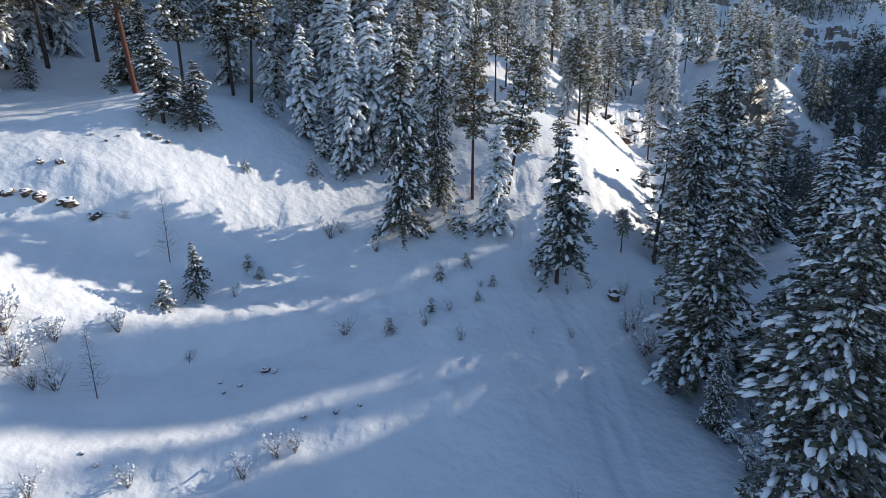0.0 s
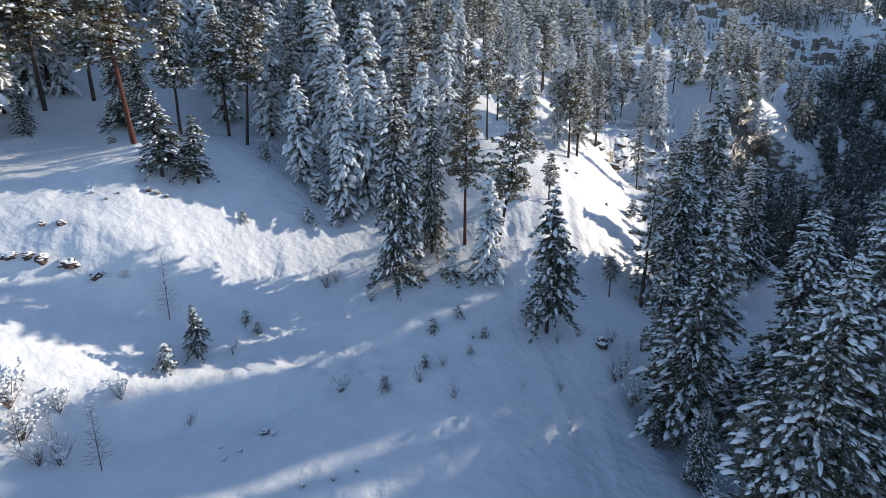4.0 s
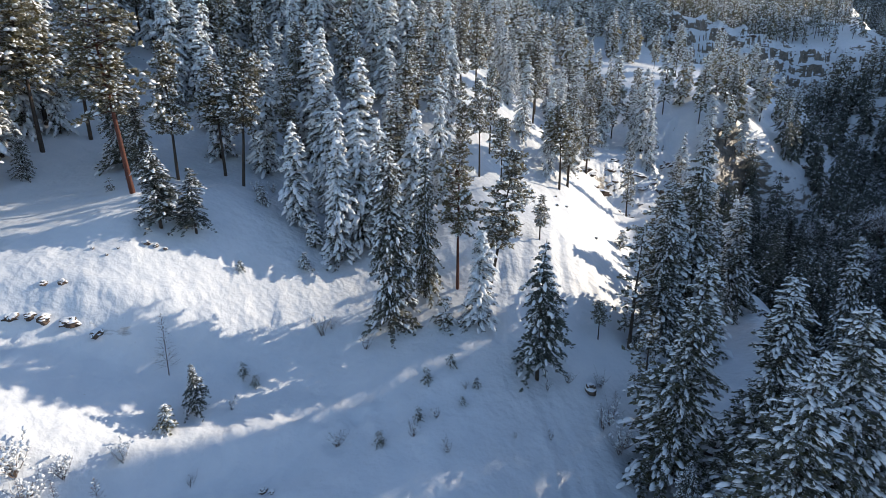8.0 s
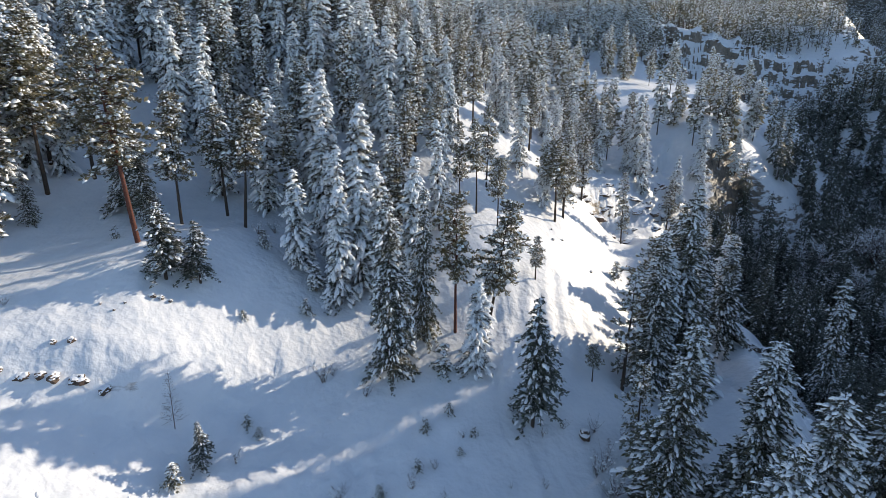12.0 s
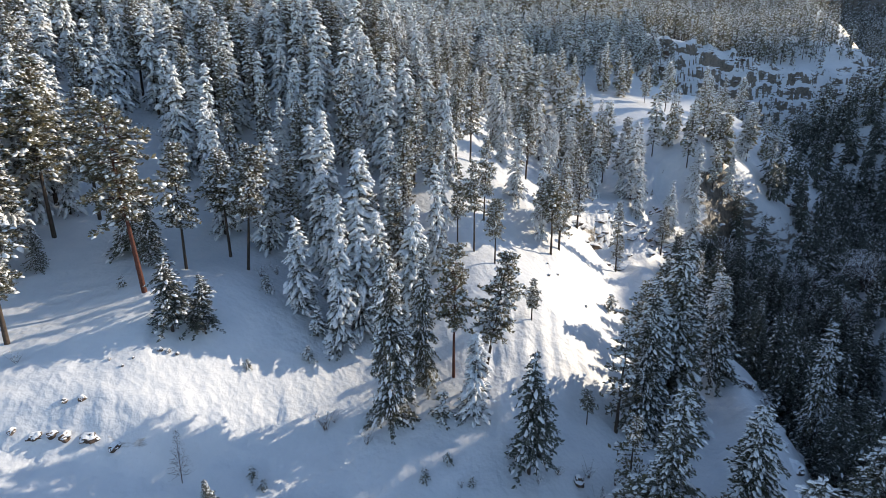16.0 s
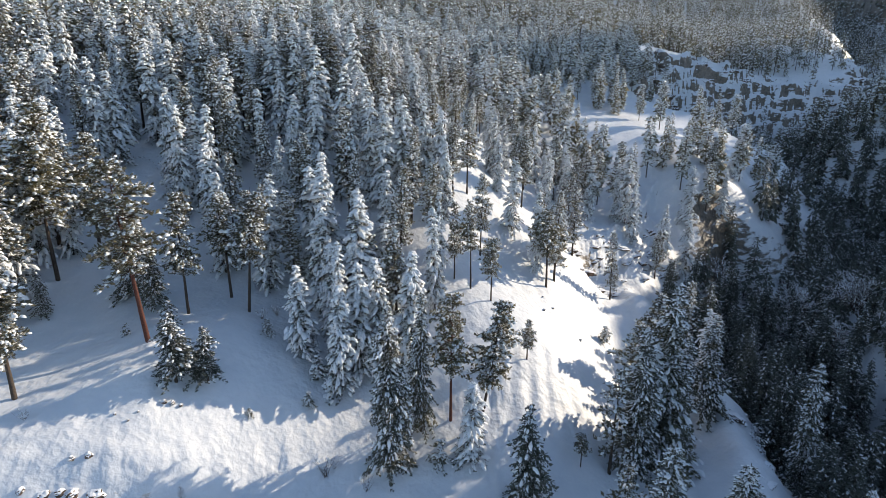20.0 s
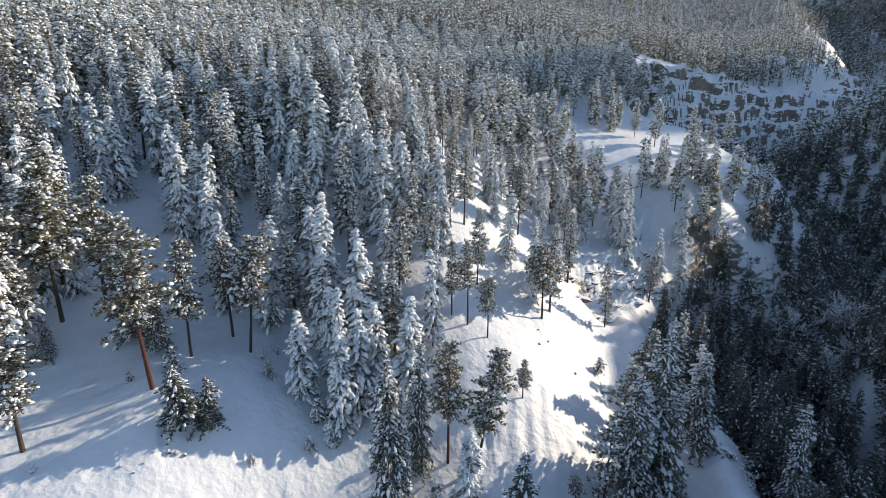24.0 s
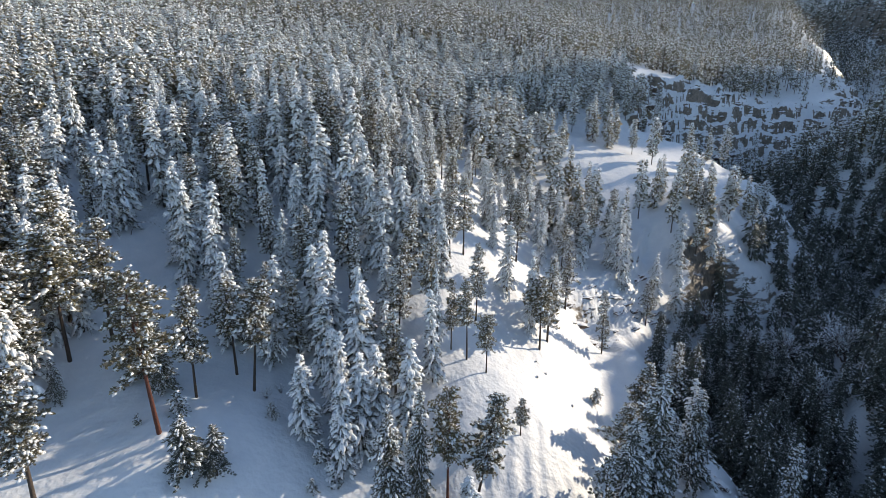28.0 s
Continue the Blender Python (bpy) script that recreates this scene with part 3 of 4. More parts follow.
SMALL = [(-19.8, 33.8, 2.2), (-2.5, 46.2, 1.9), (-0.4, 40.6, 1.5), (2.0, 42.2, 1.4), (-18.4, 47.7, 1.2), (-13.0, 51.0, 2.0), (-19.0, 58.0, 2.2), (-33.0, 53.5, 1.5), (-12.5, 54.3, 3.4),
         (1.6, 46.6, 3.3), (-29.0, 55.0, 3.2), (30.4, 77.0, 3.2), (-16.2, 40.0, 1.3), (-15.0, 39.4, 1.2), (2.8, 38.6, 1.0), (-1.0, 37.0, 1.3), (4.2, 40.4, 1.2), (-4.0, 35.0, 1.4), (12.4, 47.0, 1.4)]
for x, y, tall in SMALL:
    stand(saplings[int(tall * 10) % 2], USED, x, y, tall, 3, 1.0, 70 * x)

# ---- the woods ----
# open snow without trees: x, y, half width, half depth
CLEARINGS = [(38, 57, 9, 9), (29, 42, 10, 8), (36, 47, 8, 6), (-16, 22, 34, 28), (6, 25, 22, 26), (-28, 46, 14, 9), (-38, 52, 8, 10), (-36, 60, 6, 7), (22, 66, 10, 12), (-48, 86, 5, 9), (-60, 104, 5, 11), (-7, 150, 9, 14), (9, 152, 8, 7),
             (44, 195, 7, 16), (56, 164, 9, 10), (104, 205, 12, 16), (88, 224, 10, 9), (122, 186, 18, 9), (40, 104, 9, 9), (134, 312, 30, 24), (20, 64, 11, 11), (-16, 50, 7, 5), (-25, 58, 4, 4), (33, 80, 8, 12), (1, 152, 16, 12), (60, 185, 9, 20), (74, 172, 9, 12), (140, 352, 20, 46), (90, 84, 9, 8), (99, 112, 11, 8), (101, 168, 8, 7), (87, 160, 7, 7), (-36, 67, 8, 10), (-27, 62, 6, 6), (-42, 76, 5, 8), (-33, 55, 9, 6)]
HEROES = np.array([t[:2] for t in NEAR_FIRS + CENTRE_FIRS + LEFT_FIRS + PINES + LEFT_PINES] + [t[:2] for t in LADEN] + [(-29.7, 51.5), (3.0, 51.3), (21.6, 49.6)])


def open_snow(x, y):
    hit = np.zeros(np.shape(x), bool)
    for cx, cy, rx, ry in CLEARINGS:
        hit |= ((x - cx) / rx) ** 2 + ((y - cy) / ry) ** 2 < 1
    return hit


def wood_places():
    rng = np.random.default_rng(9)
    out = []
    for step, near, far in ((5.0, 42, 130), (5.9, 130, 300), (7.4, 300, 480), (9.5, 480, 920)):
        gx, gy = np.meshgrid(np.arange(-0.98 * far, 0.98 * far, step), np.arange(2, far, step))
        x, y = gx.ravel() + rng.uniform(-0.48, 0.48, gx.size) * step, gy.ravel() + rng.uniform(-0.48, 0.48, gx.size) * step
        r = np.hypot(x, y)
        keep = (r > near) & (r <= far) & (np.abs(x) < 0.94 * y + 26) & ~open_snow(x, y)
        out.append(np.column_stack([x, y])[keep])
    gx, gy = np.meshgrid(np.arange(40, 330, 4.6), np.arange(24, 340, 4.6))
    p = np.column_stack([gx.ravel(), gy.ravel()]) + rng.uniform(-2.9, 2.9, (gx.size, 2))
    d, along = side_of(p[:, 0], p[:, 1], RIM)
    old = np.concatenate(out)
    away, along = side_of(old[:, 0], old[:, 1], RIM)
    p = np.concatenate([old[(away < 6) | (np.hypot(*old.T) > 330)], p[(d > 6) & (np.hypot(*p.T) <= 330)]])
    p = p[(p[:, 0] < 0.9 * p[:, 1] + 10) | ((p[:, 1] > 130) & (p[:, 0] < 1.05 * p[:, 1])) | ((height(p[:, 0], p[:, 1]) < 4) & (p[:, 0] < 1.1 * p[:, 1] + 12))]
    d, along = side_of(p[:, 0], p[:, 1], RIM)
    p = p[~((p[:, 1] < 46) & (d < 0)) & ~((np.abs(d - 1) < 3) & (p[:, 1] > 60) & (p[:, 1] < 130)) & ~((p[:, 0] > -12) & (p[:, 0] < 16) & (p[:, 1] < 57))]
    gap = np.hypot(p[:, None, 0] - HEROES[None, :, 0], p[:, None, 1] - HEROES[None, :, 1]).min(1)
    p = p[gap > 2.6]
    # thinner on the knoll beside the ravine
    d, along = side_of(p[:, 0], p[:, 1], RIM)
    thin = (d < 0) & (d > -42) & (p[:, 1] > 60) & (p[:, 1] < 240)
    p = p[~thin | (rng.random(len(p)) < np.where(p[:, 1] > 130, 0.36, np.where(p[:, 1] > 84, 0.5, 0.35)))]
    # few on the ravine's steep walls
    d, along = side_of(p[:, 0], p[:, 1], RIM)
    wall = (d > 3) & (p[:, 1] > 96) & (d < np.where(p[:, 1] > 215, 30, 17))
    p = p[~wall | (rng.random(len(p)) < np.where(p[:, 1] > 215, 0.04, 0.6))]
    p = p[(np.hypot(p[:, 0] - 116, p[:, 1] - 188) > 28) | (rng.random(len(p)) < 0.4)]
    d, along = side_of(p[:, 0], p[:, 1], RIM)
    brink = (d < 3) & (d > -18) & (p[:, 1] > 285) & (p[:, 0] > 120) & (p[:, 0] < 420)
    p = p[~brink | (rng.random(len(p)) < 0.16)]
    bay = (side_of(p[:, 0], p[:, 1], RIM)[0] > 24) & (p[:, 1] > 200) & (np.hypot(p[:, 0], p[:, 1]) < 400)
    foot = side_of(p[:, 0], p[:, 1], RIM)[0] < 48
    p = p[~bay | (rng.random(len(p)) < np.where(foot, 0.5, 0.95))]
    sparse = (p[:, 0] < 16) & (p[:, 0] > -44) & (p[:, 1] < 90)
    p = p[~sparse | (rng.random(len(p)) < np.where(p[:, 0] < -14, 0.7, 0.95))]
    # a thicker stand behind the field
    more = np.column_stack([rng.uniform(-75, 6, 130), rng.uniform(66, 150, 130)])
    more = more[~open_snow(more[:, 0], more[:, 1])]
    for q in more:
        if np.hypot(*(p - q).T).min() > 2.7 and np.hypot(*(HEROES - q).T).min() > 2.7:
            p = np.vstack([p, q])
    return p


PLACES = wood_places()
PLACES = PLACES[np.argsort(np.hypot(PLACES[:, 0], PLACES[:, 1] - 45))]
mid_firs = [tree_thing("fir_tree", FIR_LABEL, conifer(140 + i, "fir", 15, 1.6 + 0.15 * i, 0.06, 140, 6, 1.1, 5, 0.7, 1.35, 0.5, 0.7), BARK, RIME_FIR, "snowy conifers") for i in range(3)]
mid_pines = [tree_thing("pine_tree", PINE_LABEL, conifer(160 + i, "pine", 15, 1.55 + 0.15 * i, 0.18 + 0.07 * i, 140, 5, 1.05, 6, 0.9, 1.05, 0, 0.5), BARK, RIME_PINE, "snowy conifers") for i in range(3)]
# little snow, and the ravine's shade partly put into the needle colour
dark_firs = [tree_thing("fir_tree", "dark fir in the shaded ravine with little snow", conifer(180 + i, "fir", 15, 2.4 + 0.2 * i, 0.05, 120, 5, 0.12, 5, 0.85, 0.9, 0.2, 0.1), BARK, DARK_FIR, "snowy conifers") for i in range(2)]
# firs along the rim beside the crag
for i, (x, y) in enumerate([(54, 110), (59, 118), (69, 127), (80, 138), (94, 149), (50, 90), (47, 82), (65, 118), (83, 135)]):
    stand(mid_firs[i % 3] if i % 3 else mid_pines[i % 2], USED, x, y, 11.5 + (i * 7) % 5, 15, 1.1, 67 * i)
deep_in, along = side_of(PLACES[:, 0], PLACES[:, 1], RIM)
NEAR_WOODS = 430
for i, (x, y) in enumerate(PLACES[:NEAR_WOODS]):
    proto = mid_pines[i % 3] if random.random() < 0.5 else mid_firs[i % 3]
    made = 15
    if -62 < x < 4 and 56 < y < 150 and random.random() < 0.32:
        proto, made = laden[i % 2], 13
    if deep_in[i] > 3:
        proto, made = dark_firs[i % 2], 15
    stand(proto, USED, x, y, random.uniform(11, 16) if -6 < x < 45 and y > 62 else random.uniform(13, 19), made, random.uniform(0.72, 1.05), random.uniform(0, 360), random.uniform(0, 2.5), random.uniform(0, 360))


def joined_woods(name, label, places, protos, low, high, seed, dark=RIME_FIR, sizes=None):
    """Many far trees in one mesh."""
    rng = np.random.default_rng(seed)
    z = height(places[:, 0], places[:, 1])
    vs, fs, ms, n = [], [], [], 0
    which = rng.integers(0, len(protos), len(places))
    for k, built in enumerate(protos):
        at = np.flatnonzero(which == k)
        if not len(at):
            continue
        v = np.concatenate([b[0] for b in built])
        starts = np.cumsum([0] + [len(b[0]) for b in built[:-1]])
        f = np.concatenate([b[1] + s for b, s in zip(built, starts)])
        slot = np.repeat([0, 1 if k % 2 else 3, 2], [len(b[1]) for b in built])
        a, s = rng.uniform(0, 6.283, len(at)), (rng.uniform(low, high, len(at)) if sizes is None else sizes[at]) / 15
        c, q = np.cos(a)[:, None] * s[:, None], np.sin(a)[:, None] * s[:, None]
        vv = np.stack([v[:, 0] * c - v[:, 1] * q + places[at, 0:1], v[:, 0] * q + v[:, 1] * c + places[at, 1:2], v[:, 2] * s[:, None] + z[at][:, None]], -1)
        vs.append(vv.reshape(-1, 3))
        fs.append((f[None] + (n + np.arange(len(at)) * len(v))[:, None, None]).reshape(-1, 3))
        ms.append(np.tile(slot, len(at)))
        n += len(at) * len(v)
    me = tri_mesh(name, np.concatenate(vs), np.concatenate(fs), [BARK, dark if dark is DARK_FIR else RIME_PINE, SNOW, dark], np.concatenate(ms))
    return tagged(new(name, me), label, "woods", kind="stuff")


# unseen rows of firs added on the ravine's far rim to shade the field
across, toward_sun = Vector((toward.y, -toward.x)).normalized(), Vector((toward.x, toward.y)).normalized()
lanes = [-8.0 + 0.84 * k for k in range(8)] + [1.0] + [4.5 + 1.1 * k for k in range(14)] + [20.0, 22.5, 25.0, 27.5, 30.0, 33.5, 37.0]
row = [(c, r) for i, c in enumerate(lanes) for r in (114 + 5 * (i % 3), 131 + 4 * (i % 2), 150 + 5 * (i % 2))]
row = np.array([(0.6 + toward_sun.x * r + across.x * c, 31.5 + toward_sun.y * r + across.y * c, r) for c, r in row])
# their tops stand level against the sun
tops = (np.random.default_rng(4).uniform(9.5, 12.5, len(row)) + math.sin(radians(SUN_RISE)) * row[:, 2]) / math.cos(radians(SUN_RISE))
tops = tops - np.where(np.abs(np.repeat(lanes, 3) - 0.5) < 1, 11.5, 0)
joined_woods("rim_woodland", "tall slim unseen firs added on the far rim of the ravine for shade", row[:, :2], [conifer(180 + i, "fir", 15, 0.8, 0.05, 130, 4, 0.3, 4, 1.5, 1.0, 0.9) for i in range(2)], 28, 30, 4, DARK_FIR, np.clip(tops - height(row[:, 0], row[:, 1]), 16, 42))


def far_conifer(seed, kind, wide, bare, count, load=0.6, broad=0.26, short=0.62):
    """A light tree for the far slopes: drooping blades in a ragged pillar round a thin trunk, with cushions of snow on many of them."""
    rng = np.random.default_rng(seed)
    k = np.sort(rng.uniform(0, 1, count) ** 1.05)
    h = 15 * (bare + (0.98 - bare) * k)
    a = np.arange(count) * 2.39996 + rng.uniform(-0.5, 0.5, count)
    swell = rng.uniform(0, 6.283, 2)
    ragged = 1 + 0.2 * np.sin(a + swell[0] + 6 * k) + 0.16 * np.sin(19 * k + swell[1])
    size = (wide * np.minimum(1, (1 - k) / 0.6) ** 0.8 * 0.85 + 0.3 if kind == "fir" else wide * (0.4 + 0.6 * np.sin(math.pi * (0.2 + 0.72 * k)))) * ragged * rng.uniform(0.6, 1.15, count)
    out = np.column_stack([np.cos(a), np.sin(a), np.zeros(count)])
    fall = rng.uniform(-1.3, -0.35, count) if kind == "fir" else rng.uniform(-1.1, 0.2, count)
    way = unit(out + np.column_stack([np.zeros(count), np.zeros(count), fall]))
    side = unit(np.cross(way, np.array([0, 0, 1.0])) + rng.normal(0, 0.3, (count, 3)))
    base = out * ((1 - short) * size)[:, None] + np.column_stack([np.zeros(count), np.zeros(count), h])
    green = kites(base, way, side, size * short * 1.1 + 0.15, size * broad + 0.06)
    m = np.flatnonzero(rng.random(count) < load)
    q = len(m)
    # each cushion is a low three-sided heap
    c = base[m] + way[m] * (size[m] * short * rng.uniform(0.25, 0.9, q))[:, None] + np.array([0, 0, 0.1])
    reach = (0.11 * size[m] + 0.16) * rng.uniform(0.6, 1.5, q) * (broad / 0.24) ** 0.7
    t = a[m][:, None] + np.array([0.0, 2.2, -2.2]) + rng.uniform(-0.4, 0.4, (q, 3))
    foot = c[:, None] + np.stack([np.cos(t), np.sin(t), np.full((q, 3), -0.25)], -1) * reach[:, None, None] * np.array([1.5, 1.0, 1.0])[None, :, None]
    v = np.concatenate([foot, (c + np.column_stack([np.zeros(q), np.zeros(q), 0.85 * reach]))[:, None]], 1).reshape(-1, 3)
    f = (np.array([[0, 1, 3], [1, 2, 3], [2, 0, 3]])[None] + 4 * np.arange(q)[:, None, None]).reshape(-1, 3)
    return tube([(0, 0, -1), (0, 0, 8), (0, 0, 15)], [0.17, 0.11, 0.02], 3), green, (v, f)


FAR = [far_conifer(200 + i, "fir" if i % 2 else "pine", 1.75 + 0.06 * i, 0.06 if i % 2 else 0.2, 220, 0.85) for i in range(8)]
BARE_FAR = [far_conifer(240 + i, "fir", 2.3 + 0.15 * i, 0.04, 150, 0.09, 0.24) for i in range(4)]
TINY = [far_conifer(260 + i, "fir", 2.6, 0.02, 12, 0.3, 0.6, 0.9) for i in range(4)]
THIN = [far_conifer(220 + i, "fir" if i % 2 else "pine", 1.75 + 0.07 * i, 0.04 if i % 2 else 0.16, 56, 0.5, 0.34, 0.75) for i in range(6)]
rest = PLACES[NEAR_WOODS:]
reach = np.hypot(rest[:, 0], rest[:, 1])
joined_woods("woodland", "dense snow-dusted conifer woods on the hillside", rest[(reach < 300) & (deep_in[NEAR_WOODS:] < 4)], FAR, 13, 20, 5)
deep = rest[(reach < 300) & (deep_in[NEAR_WOODS:] >= 4)]
deep = deep[np.random.default_rng(15).random(len(deep)) < 0.82]
# these woods too take some of the ravine's shade from the darker needles
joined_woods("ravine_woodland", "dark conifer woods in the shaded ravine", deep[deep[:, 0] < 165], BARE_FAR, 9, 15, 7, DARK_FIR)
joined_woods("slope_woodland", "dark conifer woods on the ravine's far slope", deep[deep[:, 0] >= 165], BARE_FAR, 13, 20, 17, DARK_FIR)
joined_woods("far_woodland", "distant snow-dusted conifer woods on the ridge", rest[reach >= 300], THIN, 15, 25, 6)
rng = np.random.default_rng(12)
yonder = np.column_stack([rng.uniform(500, 1350, 20000), rng.uniform(600, 1400, 20000)])
joined_woods("mountain_woodland", "dark forest on the mountain beyond the ravine", yonder, TINY, 13, 22, 8, DARK_FIR)


# ---- rocks ----
def rock_mesh(seed, flat=0.7):
    rng = random.Random(seed)
    bm = bmesh.new()
    bmesh.ops.create_icosphere(bm, subdivisions=3, radius=1.0)
    shift = Vector((rng.uniform(0, 90), rng.uniform(0, 90), rng.uniform(0, 90)))
    for v in bm.verts:
        d = v.co.normalized()
        cell = noise.cell_vector(d * 1.7 + shift)
        v.co = d * (0.75 + 0.3 * noise.noise(d * 1.4 + shift) + 0.16 * noise.noise(d * 4 + shift) + 0.12 * cell.x)
        v.co.z *= flat
    me = bpy.data.meshes.new("rock")
    bm.to_mesh(me)
    bm.free()
    me.materials.append(ROCK)
    return me


def boulder(x, y, size, me, label, turn=0.0, sink=0.25, tall=1.0):
    ob = tagged(new("rock", me), label, "rock", "rocks in the snow")
    ob.matrix_basis = pose(x, y, float(height(x, y)) + size * 0.4 * (1 - sink * 2), 0, 0, turn) @ Matrix.Diagonal((size, size * 0.85, size * tall, 1))
    return ob


STONES = [rock_mesh(i) for i in range(4)]
for x, y, size in [(-32.2, 37.2, 0.75), (-31.0, 37.5, 0.6), (-30.2, 37.7, 0.8), (-28.6, 38.2, 0.95), (-26.8, 38.3, 0.7), (-29.6, 39.6, 0.5), (-30.8, 39.2, 0.45), (-33.6, 36.8, 0.5)]:
    boulder(x, y, size, STONES[int(size * 20) % 4], "reddish brown rock jutting out of the snowy bank", 50 * x, 0.8, 0.9)
for x, y, size in [(-12.2, 31.2, 0.42), (-11.6, 31.1, 0.3), (-13.9, 28.3, 0.2), (-14.6, 29.5, 0.16), (-13.2, 29.2, 0.22), (-29.0, 43.0, 0.2), (-27.7, 42.7, 0.18), (-27.2, 43.6, 0.16), (-24.9, 45.4, 0.35), (-25.6, 45.2, 0.4), (-24.2, 45.6, 0.3),
                   (-8.3, 26.2, 0.22), (-6.6, 27.2, 0.25), (-5.2, 27.8, 0.2), (-17.6, 21.6, 0.2), (-18.4, 21.9, 0.16), (20.6, 74.6, 0.3), (18.6, 72.4, 0.35), (24.4, 71.4, 0.35), (19.4, 76.6, 0.2)]:
    boulder(x, y, size, STONES[int(size * 50) % 4], "small dark stone poking through the snow", 70 * x, 0.1)
# the first one stands in for a stump capped with snow
for x, y, size, tall in [(15.4, 42.9, 0.9, 1.35), (25.4, 37.6, 2.1, 0.7), (27.4, 38.8, 2.4, 0.65), (24.4, 39.6, 1.9, 0.6), (28.8, 36.4, 1.8, 0.7), (26.6, 35.8, 1.5, 0.7), (23.4, 37.0, 1.2, 0.7), (30.6, 40.2, 2.0, 0.7), (22.6, 40.6, 1.4, 0.7), (20.4, 29.2, 0.8, 0.9)]:
    boulder(x, y, size, STONES[int(size * 10) % 4], "dark boulder under a thick pillow of snow", 40 * x, 0.3, tall)


# outcrops in the steep ground: along each line, how many, how far down, their size
def outcrops(line, count, low, high, small, large, label, seed):
    rng = random.Random(seed)
    pts = [Vector(p) for p in line]
    for i in range(count):
        k = rng.uniform(0, len(pts) - 1.001)
        a, b = pts[int(k)], pts[int(k) + 1]
        p, way = a.lerp(b, k % 1), (b - a).normalized()
        p = p + Vector((way.y, -way.x)) * rng.uniform(low, high)
        size = rng.uniform(small, large) * rng.choice((0.6, 1, 1))
        ob = tagged(new("rock", CRAGS[i % 4]), label, "rock", "rock outcrops")
        ob.matrix_basis = pose(p.x, p.y, float(height(p.x, p.y)) - 0.12 * size, rng.uniform(-12, 12), rng.uniform(-12, 12), math.degrees(math.atan2(way.y, way.x)) + rng.uniform(-25, 25)) @ Matrix.Diagonal((size * rng.uniform(1.0, 1.8), size * rng.uniform(0.6, 0.9), size * rng.uniform(0.45, 0.7), 1))


CRAGS = [rock_mesh(20 + i, 0.8) for i in range(4)]
outcrops(CRAG, 46, -1.5, 8, 0.7, 2.0, "dark rock in the snowy face above the gully", 1)
outcrops(RIM[6:10], 10, 2, 14, 0.8, 2.0, "dark rock in the snowy wall of the ravine", 2)
outcrops([(104, 278), (126, 300), (172, 322), (240, 338), (300, 360), (345, 412)], 120, 2, 40, 1.6, 4.5, "brown rock ledge in the snow-streaked cliff", 3)
outcrops([(34, 30), (36, 44), (44, 54), (46, 66)], 36, -1.5, 5, 0.5, 1.7, "dark rock in the snowy wall of the ravine", 4)


# ---- bare bushes and trees ----
def bare_plant(seed, stems, tall, spread_out, twigs, snow, thick=0.02):
    """Leafless stems with side twigs, and dabs of snow along them."""
    rng = np.random.default_rng(seed)
    wood, white = [], []
    for i in range(stems):
        a = rng.uniform(0, 6.283)
        lean = rng.uniform(0.15, 1.0) * spread_out
        s = np.linspace(0, 1, 4)[:, None]
        size = tall * rng.uniform(0.55, 1.0)
        tip = np.array([math.cos(a) * lean, math.sin(a) * lean, 1.0]) * size
        at = s * tip + np.sin(s * 3.1) * rng.normal(0, 0.06 * size, 3) + rng.normal(0, 0.06, 3) * np.array([1, 1, 0])
        at[0, 2] = -0.15
        wood.append(tube(at, np.linspace(thick, thick * 0.35, 4), 3))
        k = rng.uniform(0.25, 1.0, twigs)
        base = np.stack([np.interp(k, s[:, 0], at[:, c]) for c in range(3)], 1)
        way = unit(rng.normal(0, 1, (twigs, 3)) + np.array([0, 0, 0.9]) + unit(tip) * 0.6)
        span = size * rng.uniform(0.12, 0.34, twigs)
        wood.append(kites(base, way, unit(np.cross(way, rng.normal(0, 1, (twigs, 3)))), span, np.full(twigs, thick * 0.45)))
        m = rng.random(twigs) < snow
        if m.any():
            q = int(m.sum())
            r = rng.uniform(0.04, 0.1, q) * (0.6 + 0.25 * tall)
            white.append(lumps(rng, base[m] + way[m] * span[m][:, None] * 0.6, way[m], r * 1.5, r, r * 0.7))
    return gather(wood), gather(white)


def bush(name, label, built, group, category="bush"):
    (wv, wf), (sv, sf) = built
    root = tagged(new(name), label, category, group)
    part("branching", tri_mesh("branching", wv, wf, [TWIG]), root)
    part("snow_load", tri_mesh("snow_load", sv, sf, [SNOW], smooth_shade=True), root, "dabs of snow on the twigs")["kind"] = "stuff"
    return root


BUSH = "leafless brown bush dabbed with snow"
bushes = [bush("bush", BUSH, bare_plant(300 + i, 16, 1.8, 0.75, 9, 0.35, 0.018), "bare bushes") for i in range(3)]
snowy_bush = bush("bush", "bare bush heavily clumped with snow", bare_plant(310, 20, 2.2, 0.7, 9, 0.85, 0.02), "bare bushes")
WILD = [(-22.2, 25.7, 1.9), (-23.1, 25.3, 1.7), (-15.9, 21.2, 1.2), (-9.3, 24.0, 1.7), (-10.7, 22.6, 1.4), (-8.4, 24.4, 1.3), (-7.5, 35.2, 1.6), (-1.3, 35.6, 1.5), (1.3, 34.2, 1.2), (16.4, 40.1, 2.2), (17.4, 38.7, 2.4), (15.6, 39.4, 1.7), (16.6, 37.6, 2.0),
        (10.4, 37.5, 0.9), (7.2, 36.8, 0.6), (-10.4, 45.6, 2.0), (-16.1, 36.6, 1.1), (-17.2, 30.9, 0.9), (18.4, 25.6, 2.4), (19.6, 27.4, 2.4), (18.9, 29.0, 2.0)]
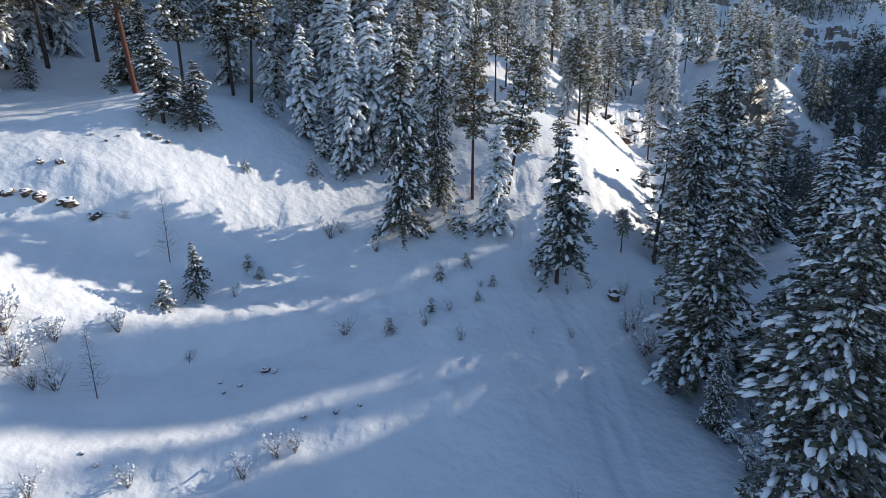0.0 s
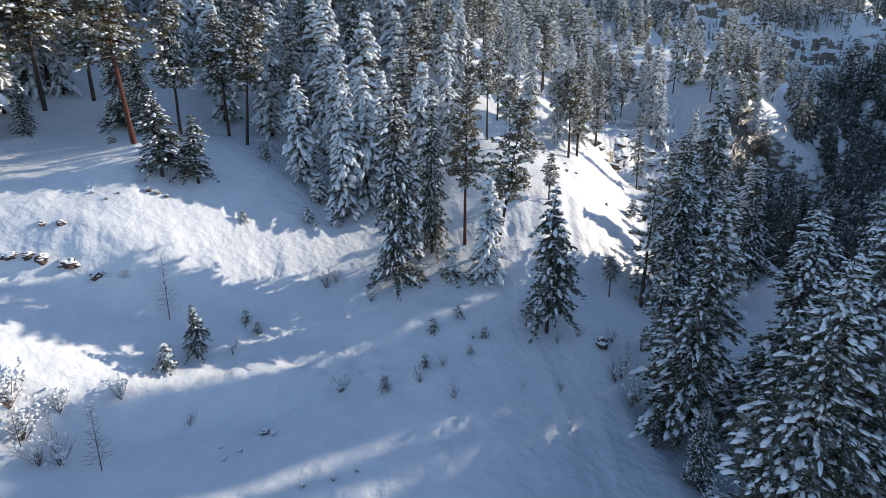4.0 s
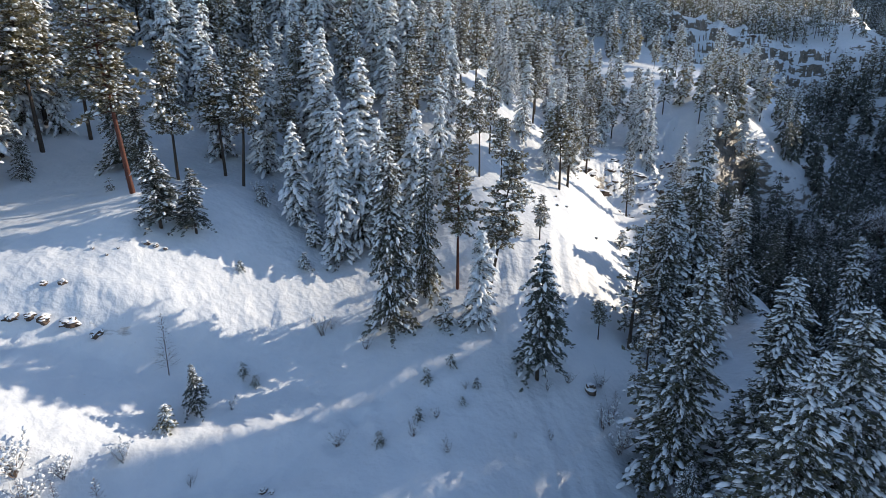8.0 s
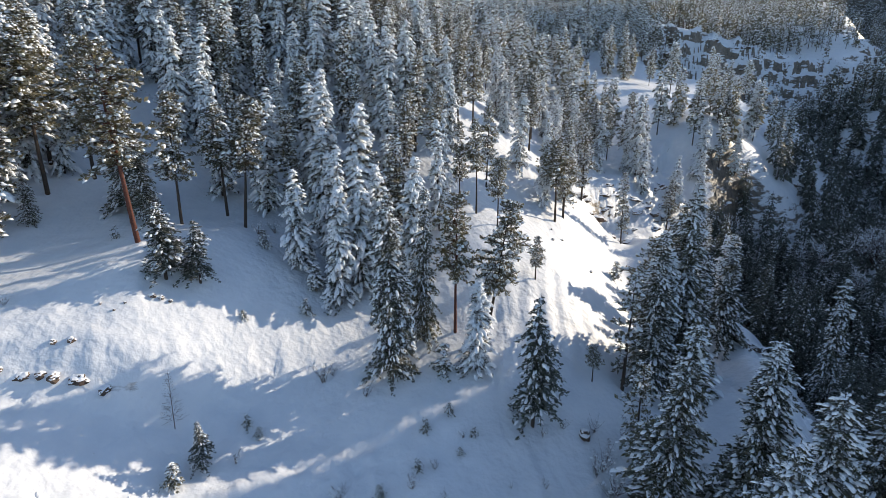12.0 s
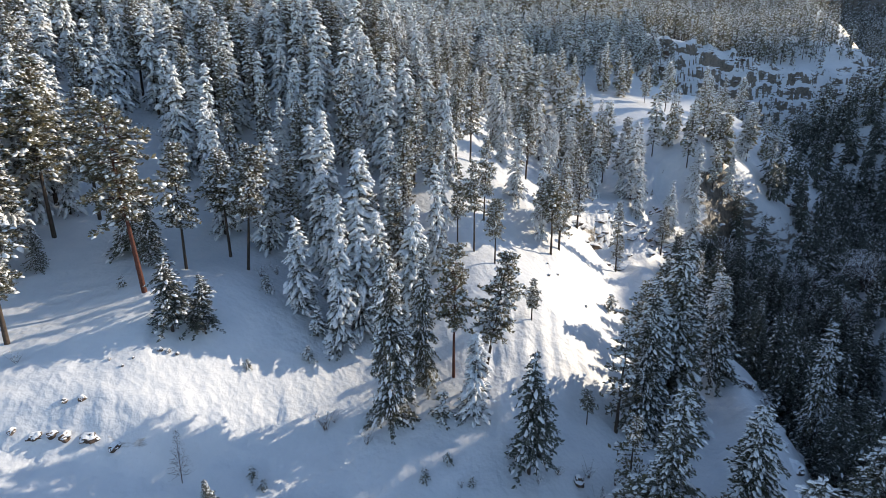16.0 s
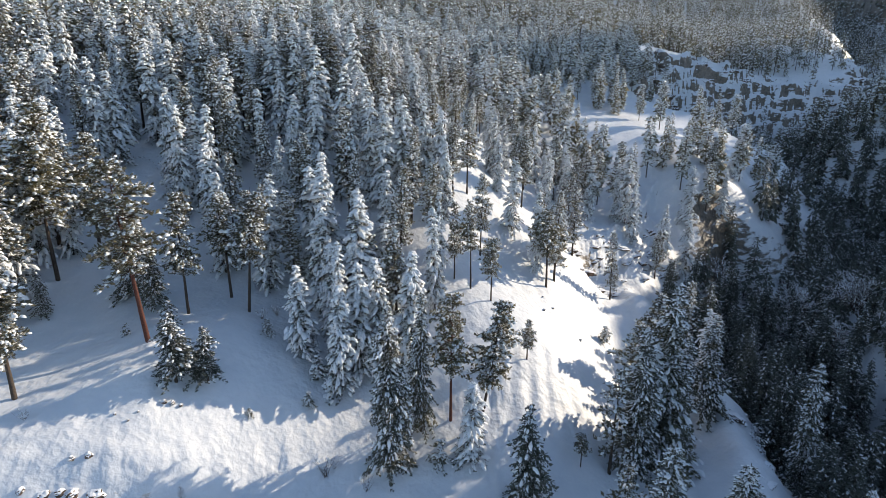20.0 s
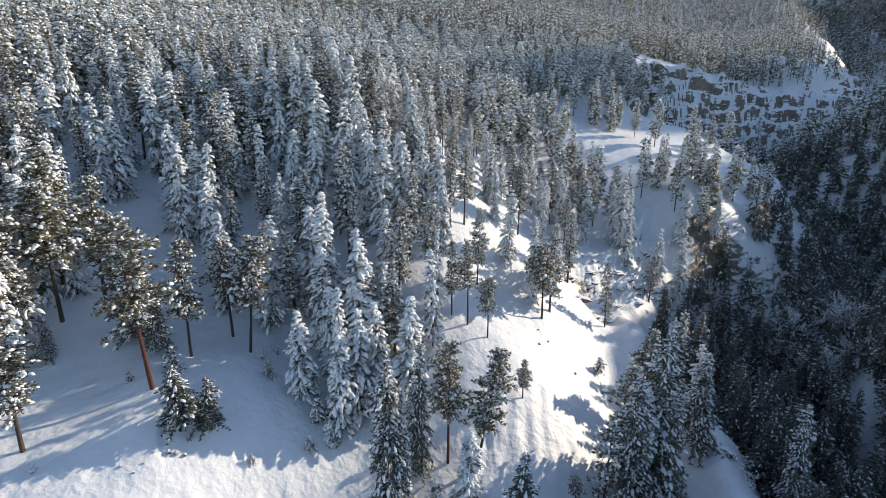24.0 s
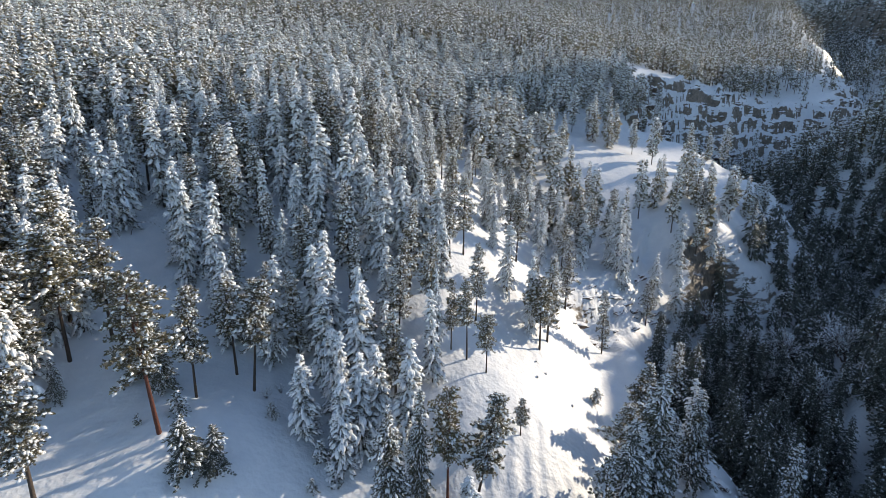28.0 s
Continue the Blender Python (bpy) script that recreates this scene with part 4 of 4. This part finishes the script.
WILD_MORE = [(-19.5, 19.6, 1.3), (7.2, 22.6, 1.0), (-6.1, 44.5, 1.6), (-5.2, 48.2, 1.8), (3.2, 40.2, 0.8), (0.5, 37.2, 1.0), (13.2, 43.2, 1.2), (11.0, 42.0, 1.1), (16.6, 43.6, 1.6), (21.0, 44.5, 2.0), (19.4, 43.4, 1.7), (22.5, 32.0, 2.2), (35.0, 101.0, 1.8), (37.0, 98.5, 1.6),
             (-20.6, 61.0, 1.6), (-19.2, 63.0, 1.4), (-36.0, 41.6, 1.0), (46.0, 58.0, 2.4), (50.0, 64.0, 2.6), (55.0, 60.0, 2.6), (58.0, 66.0, 2.6), (54.0, 72.0, 2.6), (62.0, 74.0, 2.8)]
for x, y, tall in WILD + WILD_MORE:
    stand(bushes[int(tall * 10) % 3], USED, x, y, tall, 1.8, 1.0, 80 * x)
for x, y, tall in [(-25.0, 26.6, 2.4), (-26.2, 27.7, 2.8), (-27.6, 26.9, 2.6), (-21.4, 30.6, 1.7), (-24.0, 28.6, 1.6), (-9.6, 46.4, 1.2)]:
    stand(snowy_bush, USED, x, y, tall, 2.2, 1.0, 80 * x)


def larch(seed, tall):
    """A straight bare sapling with short level twigs."""
    rng = np.random.default_rng(seed)
    n = 110
    h = np.sort(rng.uniform(0.12, 0.97, n)) * tall
    a = np.arange(n) * 2.4
    way = unit(np.column_stack([np.cos(a), np.sin(a), rng.uniform(0.0, 0.5, n)]))
    size = 0.24 * tall * (1.08 - h / tall) + 0.08
    base = np.column_stack([0.02 * h, np.zeros(n), h])
    wood = [tube([(0, 0, -0.2), (0.01 * tall, 0, tall / 2), (0.02 * tall, 0, tall)], [0.035, 0.022, 0.006], 5), kites(base, way, unit(np.cross(way, np.array([0, 0, 1.0]))), size, np.full(n, 0.016))]
    m = rng.random(n) < 0.3
    r = np.full(int(m.sum()), 0.05)
    return gather(wood), lumps(rng, base[m] + way[m] * size[m][:, None] * 0.5, way[m], r * 2, r, r * 0.6)


bare_larch = bush("larch_sapling", "thin leafless larch sapling standing in snow", larch(330, 4.6), "bare saplings", "tree")
for x, y, tall in [(-20.1, 25.9, 4.7), (-21.6, 38.3, 5.6), (-23.0, 26.4, 3.0), (-24.6, 26.0, 3.2), (17.0, 40.6, 3.4)]:
    stand(bare_larch, USED, x, y, tall, 4.6, 1.0, 33 * x)


def frosted_tree(seed, tall):
    """A broad leafless tree, every limb lined with snow."""
    rng = np.random.default_rng(seed)
    wood, white = [], []

    def grow(at, way, size, thick, level):
        mid = at + way * size * 0.5 + rng.normal(0, 0.06 * size, 3)
        end = at + way * size + rng.normal(0, 0.08 * size, 3)
        wood.append(tube([at, mid, end], [thick, thick * 0.8, thick * 0.6], 4 if level < 2 else 3))
        if level:
            for p, q in ((at, mid), (mid, end)):
                d = unit(q - p)
                side = unit(np.cross(d, np.array([0, 0, 1.0])) + 1e-6)
                white.append(kites((p + np.array([0, 0, thick + 0.02]))[None], d[None], side[None], [np.linalg.norm(q - p) * 1.1], [thick * 0.9 + 0.05]))
        if level < 4:
            for i in range(4 if level < 2 else 3):
                turn = unit(way + rng.normal(0, 0.55, 3) + np.array([0, 0, 0.12]))
                grow(at + (end - at) * rng.uniform(0.55, 1.0), turn, size * rng.uniform(0.55, 0.8), thick * 0.55, level + 1)

    for i in range(3):
        grow(np.array([0, 0, -0.3]), unit(np.array([rng.normal(0, 0.35), rng.normal(0, 0.35), 1.0])), tall * 0.36, 0.16, 0)
    return gather(wood), gather(white)


frosted = [bush("bare_tree", "leafless broad tree with snow along every branch", frosted_tree(340 + i, 11), "bare trees in the ravine", "tree") for i in range(2)]
for x, y, tall in [(66, 78, 12), (74, 84, 12), (60, 84, 11), (80, 76, 11), (70, 94, 12), (88, 92, 12), (64, 104, 10), (84, 108, 13), (96, 84, 11), (78, 122, 11), (104, 108, 14), (96, 113, 14), (90, 117, 13), (110, 119, 14), (100, 104, 12)]:
    stand(frosted[x // 2 % 2], USED, x, y, tall, 11, 1.25, 50 * x)


def bent_sapling():
    """A young tree bowed to the ground under its snow."""
    s = np.linspace(0, math.pi, 12)
    at = np.column_stack([2.6 * (1 - np.cos(s)), 0.4 * np.sin(s), 2.3 * np.sin(s) - 0.1])
    rng = np.random.default_rng(350)
    way = unit(np.gradient(at, axis=0))[2:]
    base = np.repeat(at[2:], 3, 0)
    twig = unit(np.repeat(way, 3, 0) + rng.normal(0, 0.8, (len(base), 3)))
    wood = [tube(at, np.linspace(0.06, 0.02, 12), 5), kites(base, twig, unit(np.cross(twig, np.array([0, 0, 1.0]))), np.full(len(base), 0.6), np.full(len(base), 0.02))]
    r = np.full(10, 0.16)
    return gather(wood), lumps(rng, at[2:], way, r * 2, r * 0.7, r * 0.6)


stand(bush("bent_sapling", "young bare tree bowed down under snow", bent_sapling(), "bare saplings", "tree"), USED, -51.0, 90.0, 2.2, 2.2, 1.0, 10)
